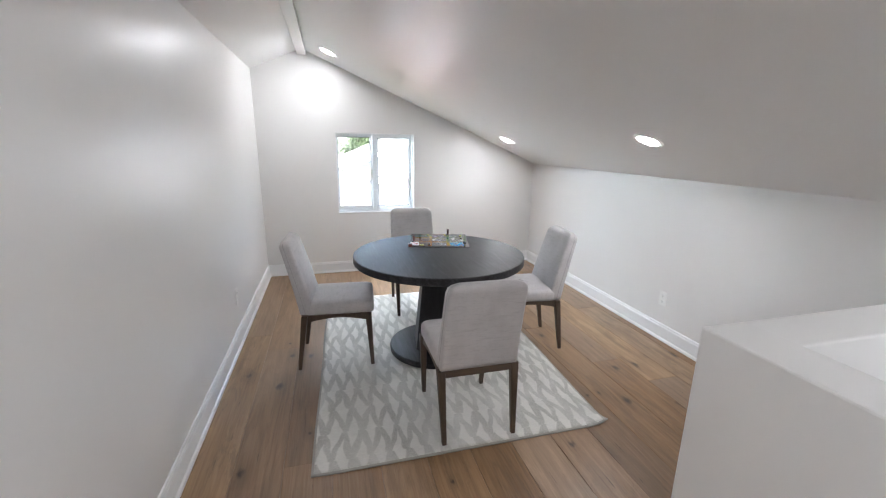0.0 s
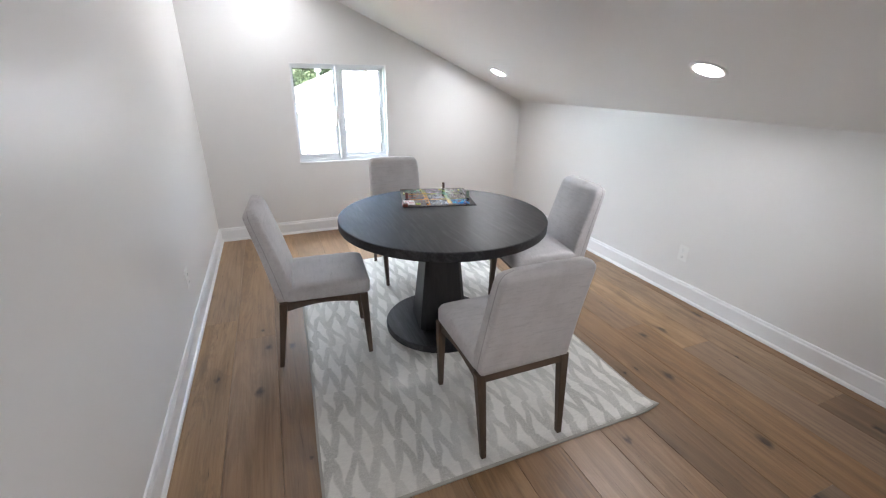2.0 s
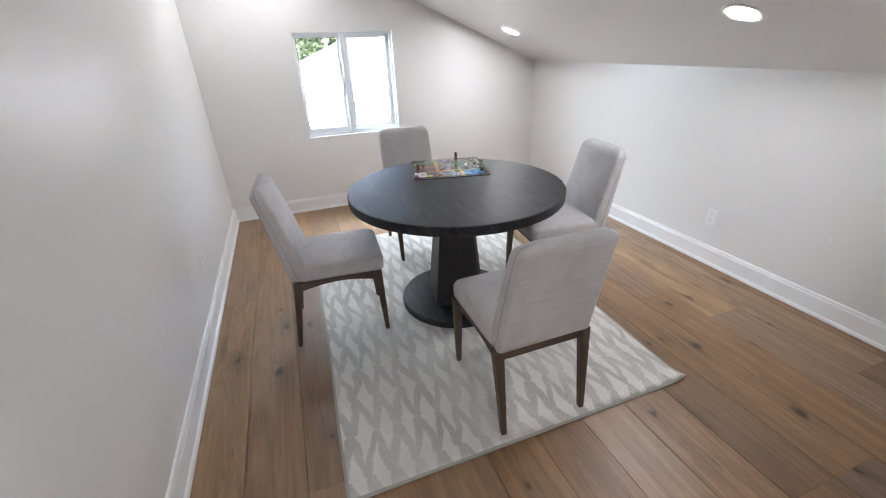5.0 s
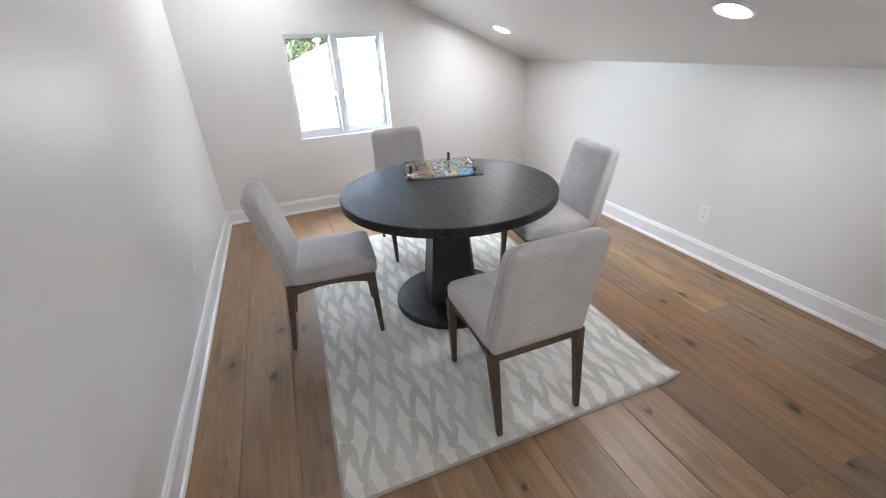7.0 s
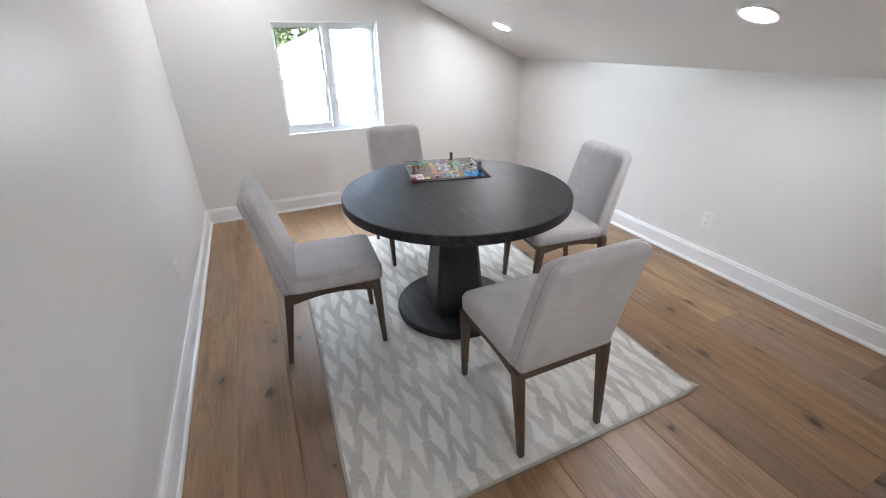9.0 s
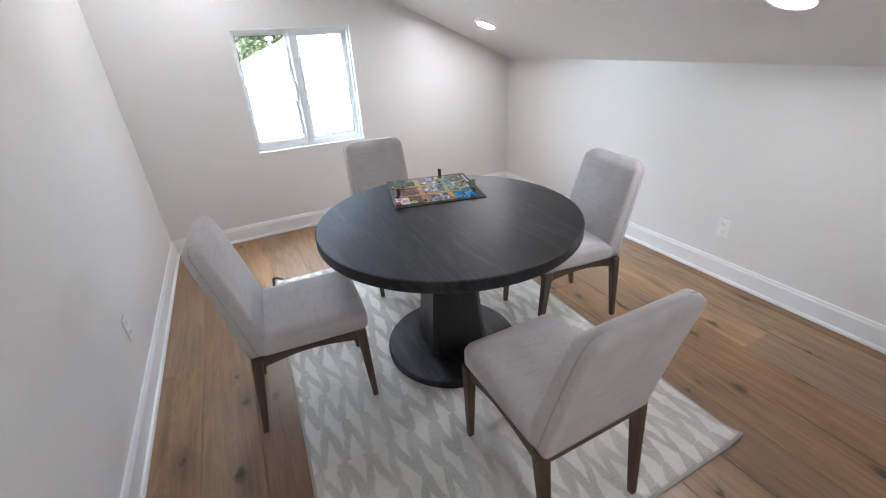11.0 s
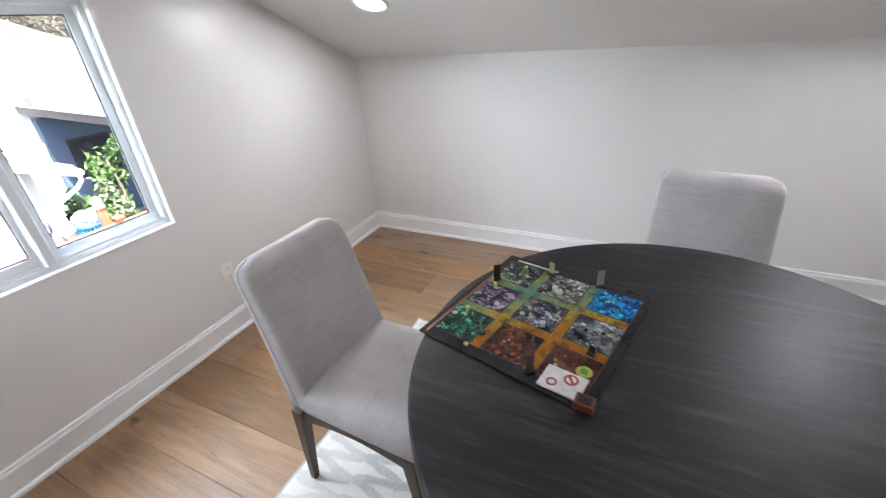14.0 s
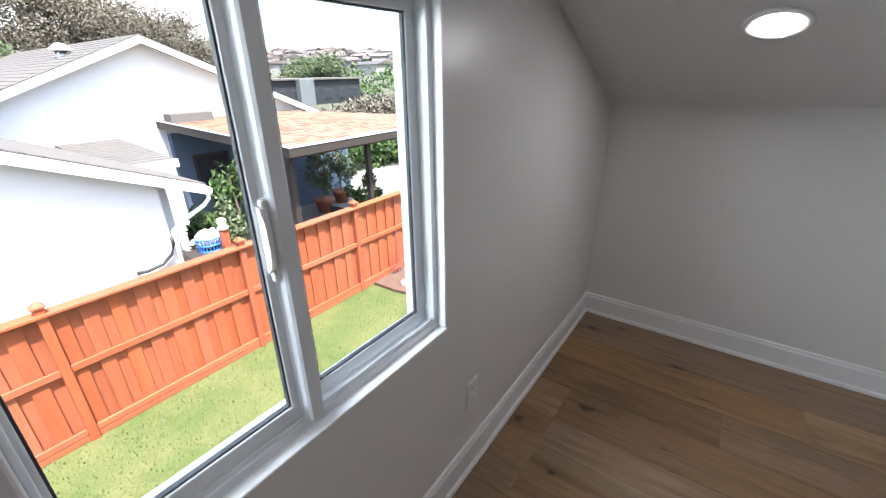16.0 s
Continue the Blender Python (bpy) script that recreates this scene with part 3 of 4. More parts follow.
# ---- dining chairs ----
def sweep(sections):
    """Skin between closed outlines with the same number of points."""
    bm = bmesh.new()
    rings = [[bm.verts.new(p) for p in s] for s in sections]
    bm.faces.new(rings[0])
    bm.faces.new(rings[-1])
    for a, b in zip(rings, rings[1:]):
        for i in range(len(a)):
            bm.faces.new((a[i], a[(i + 1) % len(a)], b[(i + 1) % len(a)], b[i]))
    return bm


def rounded(w, d, r, n=5):
    """A rounded oblong about the origin."""
    pts = []
    for cx, cy, a0 in ((w / 2 - r, d / 2 - r, 0), (-w / 2 + r, d / 2 - r, 90), (-w / 2 + r, -d / 2 + r, 180), (w / 2 - r, -d / 2 + r, 270)):
        for k in range(n + 1):
            a = radians(a0 + 90 * k / n)
            pts.append((cx + r * math.cos(a), cy + r * math.sin(a)))
    return pts


def dining_chair(m):
    c = thing("dining_chair", "grey upholstered dining chair with walnut legs on the rug", "chair", m, "chairs round the table")
    # seat cushion, crowned, with soft edges; forward is +y
    secs = []
    for z, inset, r in ((0.402, 0.012, 0.03), (0.406, 0.003, 0.035), (0.420, 0.0, 0.04), (0.462, 0.0, 0.04), (0.478, 0.006, 0.042), (0.487, 0.018, 0.045), (0.492, 0.05, 0.05), (0.495, 0.11, 0.06)):
        secs.append([(x, y + 0.035, z) for x, y in rounded(0.430 - 2 * inset, 0.455 - 2 * inset, r)])
    part("seat", sweep(secs), CLOTH, c, "grey linen seat cushion", True)
    # backrest: a padded slab leaning back, rounded at its upper corners
    secs = []
    seams = {-1: [], 1: []}
    h0, h1, lean, n = 0.412, 0.902, 0.20, 20
    rad = 0.055
    for k in range(n + 1):
        s = k / n
        z = h0 + (h1 - h0) * (1 - (1 - s) ** 1.25)
        top = max(0.0, z - (h1 - rad)) / rad
        cut = rad * (1 - math.sqrt(max(0.0, 1 - top * top)))
        w = 0.424 - 0.022 * (z - h0) / (h1 - h0) - 2 * cut * 0.9
        th = (0.098 - 0.030 * (z - h0) / (h1 - h0)) * (1.0 - 0.55 * max(0.0, top - 0.55) / 0.45)
        u = (z - h0) / (h1 - h0)
        yc = -0.176 - lean * 0.52 * u - 0.018 * u * u
        bulge = 0.010 * math.sin(math.pi * u)
        pts = [(x, yc + y + (bulge * (1 - (2 * x / w) ** 2) if y > 0 else 0), z) for x, y in rounded(w, th, min(0.015, th * 0.40), 4)]
        secs.append(pts)
        for sx in (-1, 1):
            seams[sx].append((sx * (w / 2 - 0.0005), yc - th * 0.12, z))
    back = part("backrest", sweep(secs), CLOTH, c, "tall padded grey linen back", True)
    for sx in (-1, 1):
        part("seam", tube(seams[sx], 0.0022, 6), SEAM, back, "stitched grey seam", True)
    for sx in (-1, 1):
        part("back_leg", tapered(sx * 0.194, -0.252, 0.0, 0.024, sx * 0.203, -0.196, 0.405, 0.042), LEGWOOD, c, "tapered walnut leg")
        part("front_leg", tapered(sx * 0.192, 0.243, 0.0, 0.024, sx * 0.203, 0.222, 0.405, 0.042), LEGWOOD, c, "tapered walnut leg")
        # side rail with an arched underside
        top, pts = 0.4, []
        for k in range(13):
            y = -0.18 + 0.385 * k / 12
            pts.append((y, 0.352 + 0.026 * math.sin(math.pi * k / 12)))
        outline = pts + [(0.205, top), (-0.18, top)]
        x = sx * 0.198
        part("side_rail", prism(outline, 0, x - 0.011, x + 0.011), LEGWOOD, c, "arched walnut rail")
    part("front_rail", box(-0.184, 0.184, 0.212, 0.234, 0.362, 0.400, 0.003), RAILWOOD, c, "walnut rail")
    part("rear_rail", box(-0.184, 0.184, -0.212, -0.190, 0.362, 0.402, 0.003), RAILWOOD, c, "walnut rail")
    return c


chair = dining_chair(pose(0.920, 2.234, 0.0115, 0, 0, 0))
copy_thing(chair, pose(0.221, 3.105, 0.0115, 0, 0, -94.3))
copy_thing(chair, pose(1.643, 3.008, 0.0115, 0, 0, 83.6))
copy_thing(chair, pose(0.968, 3.915, 0.0115, 0, 0, 177.4))


# ---- board game on the table ----
TABLE_Z = 0.7583


def flat(c, rough=0.35):
    return plain("card_print_%d_%d_%d" % tuple(int(v * 99) for v in c), c, rough, 0, 0.45, 55.0, bump=0.0)


def printed(name, stops, scale=70.0, rough=0.06):
    """Glossy print: soft pools of colour under small darker and lighter shapes."""
    n = Nodes(name, rough)
    p = n.place(local=True)
    pool = n.noise(p, scale * 0.36, 3, 0.55, 0.8)
    k = len(stops)
    col = n.ramp(pool, *[(0.34 + 0.34 * i / (k - 1), c) for i, c in enumerate(stops)])
    wob = n.put("ShaderNodeTexNoise", Vector=p, Scale=scale, Detail=3.0).outputs["Color"]
    v = n.put("ShaderNodeTexVoronoi", Vector=n.mix(0.06, p, wob, "LINEAR_LIGHT"), Scale=scale)
    pick = n.put("ShaderNodeSeparateColor", Color=v.outputs["Color"])
    col = n.mix(n.math("MULTIPLY", n.math("GREATER_THAN", pick.outputs[0], 0.52), 0.72), col, scaled(stops[0], 0.7))
    col = n.mix(n.math("MULTIPLY", n.math("GREATER_THAN", pick.outputs[1], 0.90), 0.8), col, scaled(stops[2], 2.2))
    return n.color(col)


def paved(name):
    """Printed paving of the corridors: amber at one corner of the board, turning yellow-green and teal across it."""
    n = Nodes(name, 0.07, 0, 0.5)
    p = n.place(local=True)
    sep = n.put("ShaderNodeSeparateXYZ", Vector=p)
    far = n.math("ADD", n.math("ADD", sep.outputs[0], n.math("MULTIPLY", sep.outputs[1], 0.75)), n.math("MULTIPLY_ADD", n.noise(p, 16.0, 3), 0.24, 0.13))
    tone = n.ramp(far, (0.02, (0.46, 0.17, 0.02)), (0.17, (0.50, 0.21, 0.02)), (0.26, (0.46, 0.38, 0.07)), (0.37, (0.12, 0.30, 0.22)), (0.52, (0.42, 0.40, 0.08)))
    t = n.put("ShaderNodeTexBrick", Vector=p, Scale=34.0, Color1=(1, 1, 1, 1), Color2=(0.68, 0.68, 0.68, 1), Mortar=(0.42, 0.38, 0.34, 1))
    col = n.mix(1.0, tone, t.outputs[0], "MULTIPLY")
    return n.color(n.mix(n.ramp(n.noise(p, 30.0, 4), (0.5, 0.0), (0.72, 0.8)), col, (0.02, 0.018, 0.012)))


BX, BY, BTURN = 1.067, 3.437, -13.6


def game_board():
    g = thing("board_game", "colourful glossy game board with nine printed rooms on the table", "board game", pose(BX, BY, TABLE_Z, 0, 0, BTURN))
    S, T = 0.474, 0.456
    part("board", box(-S / 2, S / 2, -T / 2, T / 2, 0, 0.005, 0.001, 1), plain("board_edge_print", (0.024, 0.023, 0.026), 0.07, 0, 0.6, 24.0, bump=0.0), g, "dark folded game board with a printed border")
    paving = paved("corridor_print")
    for y in (-0.074, 0.074):
        part("printed_path", box(-0.205, 0.205, y - 0.015, y + 0.015, 0.0045, 0.0056, 0, 1), paving, g, "printed corridor")
    for x in (-0.072, 0.072):
        part("printed_path", box(x - 0.015, x + 0.015, -0.205, 0.205, 0.0050, 0.0060, 0, 1), paving, g, "printed corridor")
    ink = (0.015, 0.017, 0.02)
    rooms = {(0, 0): ((0.05, 0.016, 0.01), (0.12, 0.035, 0.02), (0.06, 0.018, 0.012), (0.16, 0.08, 0.03)), (0, 1): (ink, (0.10, 0.03, 0.02), (0.16, 0.05, 0.02), (0.05, 0.02, 0.015)),
             (0, 2): (ink, (0.012, 0.07, 0.045), (0.05, 0.24, 0.14), (0.03, 0.04, 0.02)), (1, 0): (ink, (0.10, 0.12, 0.14), (0.25, 0.27, 0.29), (0.05, 0.06, 0.08)),
             (1, 1): (ink, (0.05, 0.07, 0.10), (0.22, 0.24, 0.26), (0.25, 0.10, 0.03)), (1, 2): (ink, (0.10, 0.08, 0.12), (0.22, 0.18, 0.24), (0.04, 0.05, 0.07)),
             (2, 0): ((0.004, 0.02, 0.09), (0.01, 0.12, 0.42), (0.02, 0.30, 0.55), (0.01, 0.04, 0.16)), (2, 1): (ink, (0.10, 0.12, 0.10), (0.36, 0.38, 0.38), (0.12, 0.16, 0.10)),
             (2, 2): (ink, (0.03, 0.08, 0.06), (0.14, 0.16, 0.14), (0.05, 0.20, 0.10))}
    border = flat((0.07, 0.065, 0.055), 0.06)
    for (i, j), cols in rooms.items():
        x, y = (i - 1) * 0.145, (j - 1) * 0.147
        part("room_border", box(x - 0.059, x + 0.059, y - 0.060, y + 0.060, 0.0046, 0.0061, 0.0003, 1), border, g)
        part("printed_room", box(x - 0.056, x + 0.056, y - 0.057, y + 0.057, 0.0046, 0.0065, 0.0003, 1), printed("room_print_%d%d" % (i, j), cols, 48.0), g)
        rr = random.Random(i * 3 + j)
        glow_inks = [flat(scaled(c, 2.1), 0.15) for c in cols[1:]] + [flat((0.42, 0.40, 0.30), 0.15), flat((0.02, 0.02, 0.025), 0.1)]
        for k in range(11):
            px, py = x + rr.uniform(-0.046, 0.046), y + rr.uniform(-0.047, 0.047)
            r = rr.uniform(0.0025, 0.0085)
            m = pose(px, py, 0, 0, 0, rr.uniform(0, 90))
            top = 0.0067 + 0.00006 * k
            shape = box(-r, r, -r * rr.uniform(0.3, 1.0), r * 0.6, 0.0062, top, 0, 1, None, m) if k % 3 else lathe([(r, 0.0062), (r, top), (r * 0.4, top)], 9, None, (px, py))
            part("printed_detail", shape, glow_inks[k % len(glow_inks)], g)
    orange = flat((0.30, 0.07, 0.03), 0.06)
    for px, py in ((-0.128, 0.014), (-0.160, 0.020), (-0.193, 0.013), (-0.143, -0.018), (-0.178, -0.020)):
        part("printed_disc", lathe([(0.007, 0.006), (0.007, 0.0074), (0.0001, 0.0075)], 14, None, (px, py)), orange, g, "red printed disc")
    part("printed_border", box(-0.228, 0.10, 0.206, 0.214, 0.0046, 0.0058, 0, 1), flat((0.30, 0.12, 0.07), 0.2), g)
    part("printed_title", box(0.212, 0.222, 0.05, 0.19, 0.0046, 0.0058, 0, 1), flat((0.45, 0.46, 0.47), 0.2), g, "pale printed bar")


game_board()


def on_board(name, label, category, u, v, turn=0.0, z=0.0067):
    m = pose(BX, BY, TABLE_Z + z, 0, 0, BTURN) @ pose(u, v, 0, 0, 0, turn)
    return thing(name, label, category, m, "game pieces")


BLACKP, WHITEP = flat((0.02, 0.02, 0.022), 0.3), flat((0.75, 0.75, 0.73), 0.4)


def standee(u, v, turn, card, h=0.04, w=0.019, label="small upright card game figure on a base"):
    s = on_board("game_figure", label, "game piece", u, v, turn)
    part("stand", box(-w * 0.6, w * 0.6, -0.008, 0.008, 0, 0.008, 0.002, 2), BLACKP, s, "black plastic stand")
    part("card", box(-w / 2, w / 2, -0.001, 0.001, 0.006, h, 0.0008, 1), card, s)


standee(0.080, 0.187, -40, flat((0.05, 0.02, 0.02), 0.3), 0.052, 0.022, "dark red and black upright game figure on the board")
standee(0.190, 0.060, 75, flat((0.25, 0.33, 0.17)), 0.046, 0.020, "green upright game card on the board")
standee(0.207, -0.083, -38, flat((0.36, 0.42, 0.30)), 0.055, 0.022, "pale green upright game card on the board")
standee(-0.157, 0.083, 60, flat((0.03, 0.10, 0.06), 0.3), 0.030, 0.016, "dark green upright game figure on the board")
standee(-0.205, -0.079, -35, flat((0.16, 0.05, 0.04), 0.3), 0.050, 0.021, "red-brown upright game figure on the board")
standee(-0.076, -0.170, 80, BLACKP, 0.028, 0.016, "small dark upright game figure on the board")


def die(u, v, turn):
    d = on_board("die", "small white die with dark pips on the board", "die", u, v, turn)
    part("cube", box(-0.007, 0.007, -0.007, 0.007, 0, 0.014, 0.002, 2), WHITEP, d)
    bm = bmesh.new()
    for x, y in ((-0.0035, -0.0035), (0.0035, -0.0035), (0, 0), (-0.0035, 0.0035), (0.0035, 0.0035)):
        lathe([(0.0013, 0.0138), (0.0013, 0.0143), (0.0001, 0.01435)], 8, bm, (x, y))
    part("pip", bm, BLACKP, d, "dark pips")


die(-0.045, -0.029, 25)
die(0.112, -0.002, 50)
die(0.122, 0.016, 10)

c = on_board("playing_cards", "small stack of white cards with red print", "cards", -0.194, -0.153, 2)
part("card_deck", box(-0.034, 0.034, -0.046, 0.046, 0, 0.006, 0.001, 1), WHITEP, c)
bm = bmesh.new()
for u, v, r in ((-0.014, 0.020, 0.012), (0.012, -0.014, 0.016)):
    lathe([(r, 0.0055), (r, 0.0066), (r - 0.005, 0.0066), (r - 0.005, 0.0055)], 20, bm, (u, v))
box(-0.013, 0.013, -0.003, 0.003, 0.0055, 0.0067, 0, 1, bm, pose(0.012, -0.014, 0, 0, 0, 40))
part("card_print", bm, flat((0.34, 0.05, 0.05)), c, "red printed rings")
c = on_board("game_token", "flat yellow and green game token", "game piece", -0.138, -0.178, 12)
part("token", lathe([(0.018, 0), (0.018, 0.002), (0.0001, 0.0021)], 20), flat((0.45, 0.42, 0.06)), c)
part("token_print", box(-0.008, 0.008, -0.008, 0.008, 0.0018, 0.0026), flat((0.05, 0.30, 0.08)), c)
c = on_board("card_box", "small red and black open card box", "box", -0.226, -0.214, 6, 0.0)
part("tray", box(-0.016, 0.016, -0.020, 0.020, 0.005, 0.024, 0.001, 1), flat((0.17, 0.045, 0.03)), c)
part("insert", box(-0.011, 0.011, -0.014, 0.014, 0.020, 0.0246, 0.001, 1), BLACKP, c)
for (u, v, col) in ((0.05, 0.175, (0.55, 0.5, 0.05)), (0.185, 0.145, (0.5, 0.5, 0.1)), (-0.09, 0.175, (0.5, 0.45, 0.06)), (-0.215, 0.09, (0.55, 0.5, 0.2))):
    c = on_board("game_cube", "tiny yellow plastic game cube", "game piece", u, v, 15)
    part("cube", box(-0.005, 0.005, -0.005, 0.005, 0, 0.007, 0.001, 1), flat(col), c)


# ---- outside: ground and fence ----
bm = bmesh.new()
q = [bm.verts.new(p) for p in ((-1500, -1500, GROUND), (1500, -1500, GROUND), (1500, 1500, GROUND), (-1500, 1500, GROUND))]
bm.faces.new(q)
solid("ground", bm, LAWN, label="mown lawn with dry patches", category="lawn", kind="structure")

rg = random.Random(4)
verts, faces = [], []
for k in range(16000):
    x, y = rg.uniform(-1.5, 9.5), rg.uniform(6.6, 10.5)
    a, h, w, l = rg.uniform(0, 6.28), rg.uniform(0.025, 0.06), rg.uniform(0.004, 0.009), rg.uniform(0.0, 0.04)
    i = len(verts)
    verts += [(x - w * math.cos(a), y - w * math.sin(a), GROUND), (x + w * math.cos(a), y + w * math.sin(a), GROUND), (x - l * math.sin(a), y + l * math.cos(a), GROUND + h)]
    faces.append((i, i + 1, i + 2))
me = bpy.data.meshes.new("grass")
me.from_pydata(verts, [], faces)
me.materials.append(BLADE)
tagged(new("grass", me), "short green and straw-coloured grass blades", "grass", kind="stuff")

FY, FTOP, POST0, BAY = 10.57, -0.935, 0.926, 2.37


def fence():
    f = thing("fence", "orange-brown stained board fence with capped posts", "fence", pose(0, FY, 0))
    post = mesh_of("post", box(-0.05, 0.05, -0.05, 0.05, GROUND - 0.05, FTOP + 0.06, 0.006, 1), FENCE)
    capm = mesh_of("post_cap", sweep([[(x * s, y * s, z) for x, y in ((-1, -1), (1, -1), (1, 1), (-1, 1))] for s, z in ((0.068, FTOP + 0.06), (0.068, FTOP + 0.085), (0.045, FTOP + 0.10), (0.012, FTOP + 0.135))]), FENCE)
    boards = [mesh_of("board", box(-0.081, 0.081, 0, 0.018, GROUND + 0.06, FTOP - 0.05 + dz, 0.002, 1), FENCE) for dz in (0.0, 0.012, -0.01)]
    low = mesh_of("rail", box(-BAY / 2 + 0.05, BAY / 2 - 0.05, -0.040, 0.0, 0, 0.085, 0.004, 1), FENCE_H)
    cap = mesh_of("top_rail", box(-BAY / 2 - 0.001, BAY / 2 - 0.001, -0.10, 0.08, FTOP - 0.045, FTOP - 0.010, 0.004, 1), FENCE_H)

    def put(name, me, x, y=0.0, z=0.0):
        o = new(name, me)
        o.parent, o.location = f, (x, y, z)
    for k in range(-2, 6):
        x = POST0 + k * BAY
        put("post", post, x, -0.012)
        put("post_cap", capm, x, -0.012)
        if k == 5:
            break
        put("top_rail", cap, x + BAY / 2)
        for z in (GROUND + 0.10, GROUND + 1.02):
            put("rail", low, x + BAY / 2, 0, z)
        put("kick_board", low, x + BAY / 2, 0.004, GROUND + 0.005)
        for i in range(16):
            put("board", boards[(i * 5 + k) % 3], x + 0.05 + (i + 0.5) * (BAY - 0.1) / 16, 0.0005 + 0.036 * (i % 2))


fence()


t = thing("garden_post", "tall orange-brown post with a pale stone finial behind the fence", "post", pose(3.22, 10.82, 0))
part("post", box(-0.055, 0.055, -0.055, 0.055, GROUND, -0.72, 0.006, 1), FENCE, t)
part("finial", lathe([(0.045, -0.72), (0.085, -0.70), (0.085, -0.67), (0.05, -0.64), (0.075, -0.58), (0.06, -0.54), (0.01, -0.52)], 20), plain("pale_stone", (0.5, 0.44, 0.36), 0.8), t, "pale stone finial", True)


bm = prism([(6.05, 9.55), (6.55, 9.35), (7.9, 9.35), (7.9, 10.50), (5.98, 10.50), (5.98, 9.9)], 2, GROUND - 0.02, GROUND + 0.065)
solid("garden_bed", bm, plain("brown_mulch", (0.10, 0.058, 0.042), 0.95, vary=0.5, scale=14.0, bump=0.6), label="brown mulch garden bed at the end of the lawn", category="garden bed", kind="structure")
bm = bmesh.new()
bmesh.ops.create_icosphere(bm, subdivisions=3, radius=1.0)
for v in bm.verts:
    k = 1 + 0.25 * noise.noise(v.co * 1.7)
    v.co = Vector((6.32 + v.co.x * 0.13 * k, 9.88 + v.co.y * 0.10 * k, GROUND + 0.10 + v.co.z * 0.075 * k))
solid("garden_stone", bm, plain("pale_garden_stone", (0.55, 0.54, 0.52), 0.85), True, "pale rounded stone on the mulch bed", "stone")
t = thing("garden_fork", "red-handled garden fork leaning upside down on the fence", "garden tool", pose(6.66, 10.38, GROUND + 0.065))
TOOLRED = plain("red_tool", (0.34, 0.07, 0.05), 0.5)
part("crossbar", box(-0.17, 0.17, -0.015, 0.015, 0.13, 0.165, 0.006), TOOLRED, t)
for k in range(5):
    part("tine", tube([(-0.15 + 0.075 * k, 0, 0.15), (-0.15 + 0.075 * k, 0.03, 0.36), (-0.145 + 0.075 * k, 0.05, 0.50)], [0.012, 0.011, 0.006], 6), TOOLRED, t)
part("shaft", tube([(0, 0, 0.0), (0, 0, 0.15)], 0.016, 8), TOOLRED, t)


# ---- outside: neighbouring houses ----
def gable_house(name, label, x0, x1, ya, yb, eave, ridge, over=0.35, wall=STUCCO, front=0.0):
    h = thing(name, label, "house")
    xm = (x0 + x1) / 2
    part("wall", prism([(x0, GROUND), (x1, GROUND), (x1, eave), (xm, ridge), (x0, eave)], 1, ya, yb), wall, h, "bright white stucco wall")
    ya -= front
    k = (ridge - eave) / (xm - x0)
    for s, xe in ((-1, x0 - over), (1, x1 + over)):
        ze = ridge - k * (xm - x0 + over)
        bm = prism([(xe, ze), (xm, ridge + 0.001), (xm, ridge + 0.12), (xe, ze + 0.12)], 1, ya - over, yb + over)
        r = part("roof", bm, ROOF, h, "grey shingle roof")
        n = int(math.hypot(xm - xe, ridge - ze) / 0.19)
        courses = bmesh.new()
        for i in range(n):
            a, b = i / n, (i + 1.08) / n
            pa = (xe + (xm - xe) * a, ze + (ridge - ze) * a + 0.135)
            pb = (xe + (xm - xe) * min(b, 1), ze + (ridge - ze) * min(b, 1) + 0.122)
            prism([pa, pb, (pb[0], pb[1] - 0.02), (pa[0], pa[1] - 0.02)], 1, ya - over - 0.02, yb + over, courses)
        part("shingle_courses", courses, ROOF, r)["kind"] = "stuff"
        part("rake_board", prism([(xe, ze - 0.06), (xm, ridge - 0.06), (xm, ridge + 0.10), (xe, ze + 0.10)], 1, ya - over - 0.03, ya - over - 0.004), FASCIA, h, "white rake board")
    return h


house = gable_house("neighbour_house", "white stucco house with a low gable roof behind the fence", 0.52, 9.52, 16.92, 27.0, 0.40, 2.27)
part("chimney", box(3.90, 4.12, 18.40, 18.62, 1.55, 2.06, 0.02), STUCCO, house, "white roof vent stack")
part("chimney_collar", lathe([(0.13, 2.02), (0.13, 2.09), (0.11, 2.10)], 16, None, (4.01, 18.51)), DARKMETAL, house, "dark vent collar")
part("chimney_cap", lathe([(0.23, 2.09), (0.23, 2.13), (0.12, 2.23), (0.01, 2.27)], 20, None, (4.01, 18.51)), plain("tan_cap", (0.52, 0.47, 0.38), 0.8), house, "pale tan vent cap")
part("vent_pipe", lathe([(0.05, 0.9), (0.05, 1.75), (0.14, 1.76), (0.14, 1.84), (0.02, 1.88)], 12, None, (2.3, 20.5)), FASCIA, house, "white vent pipe")

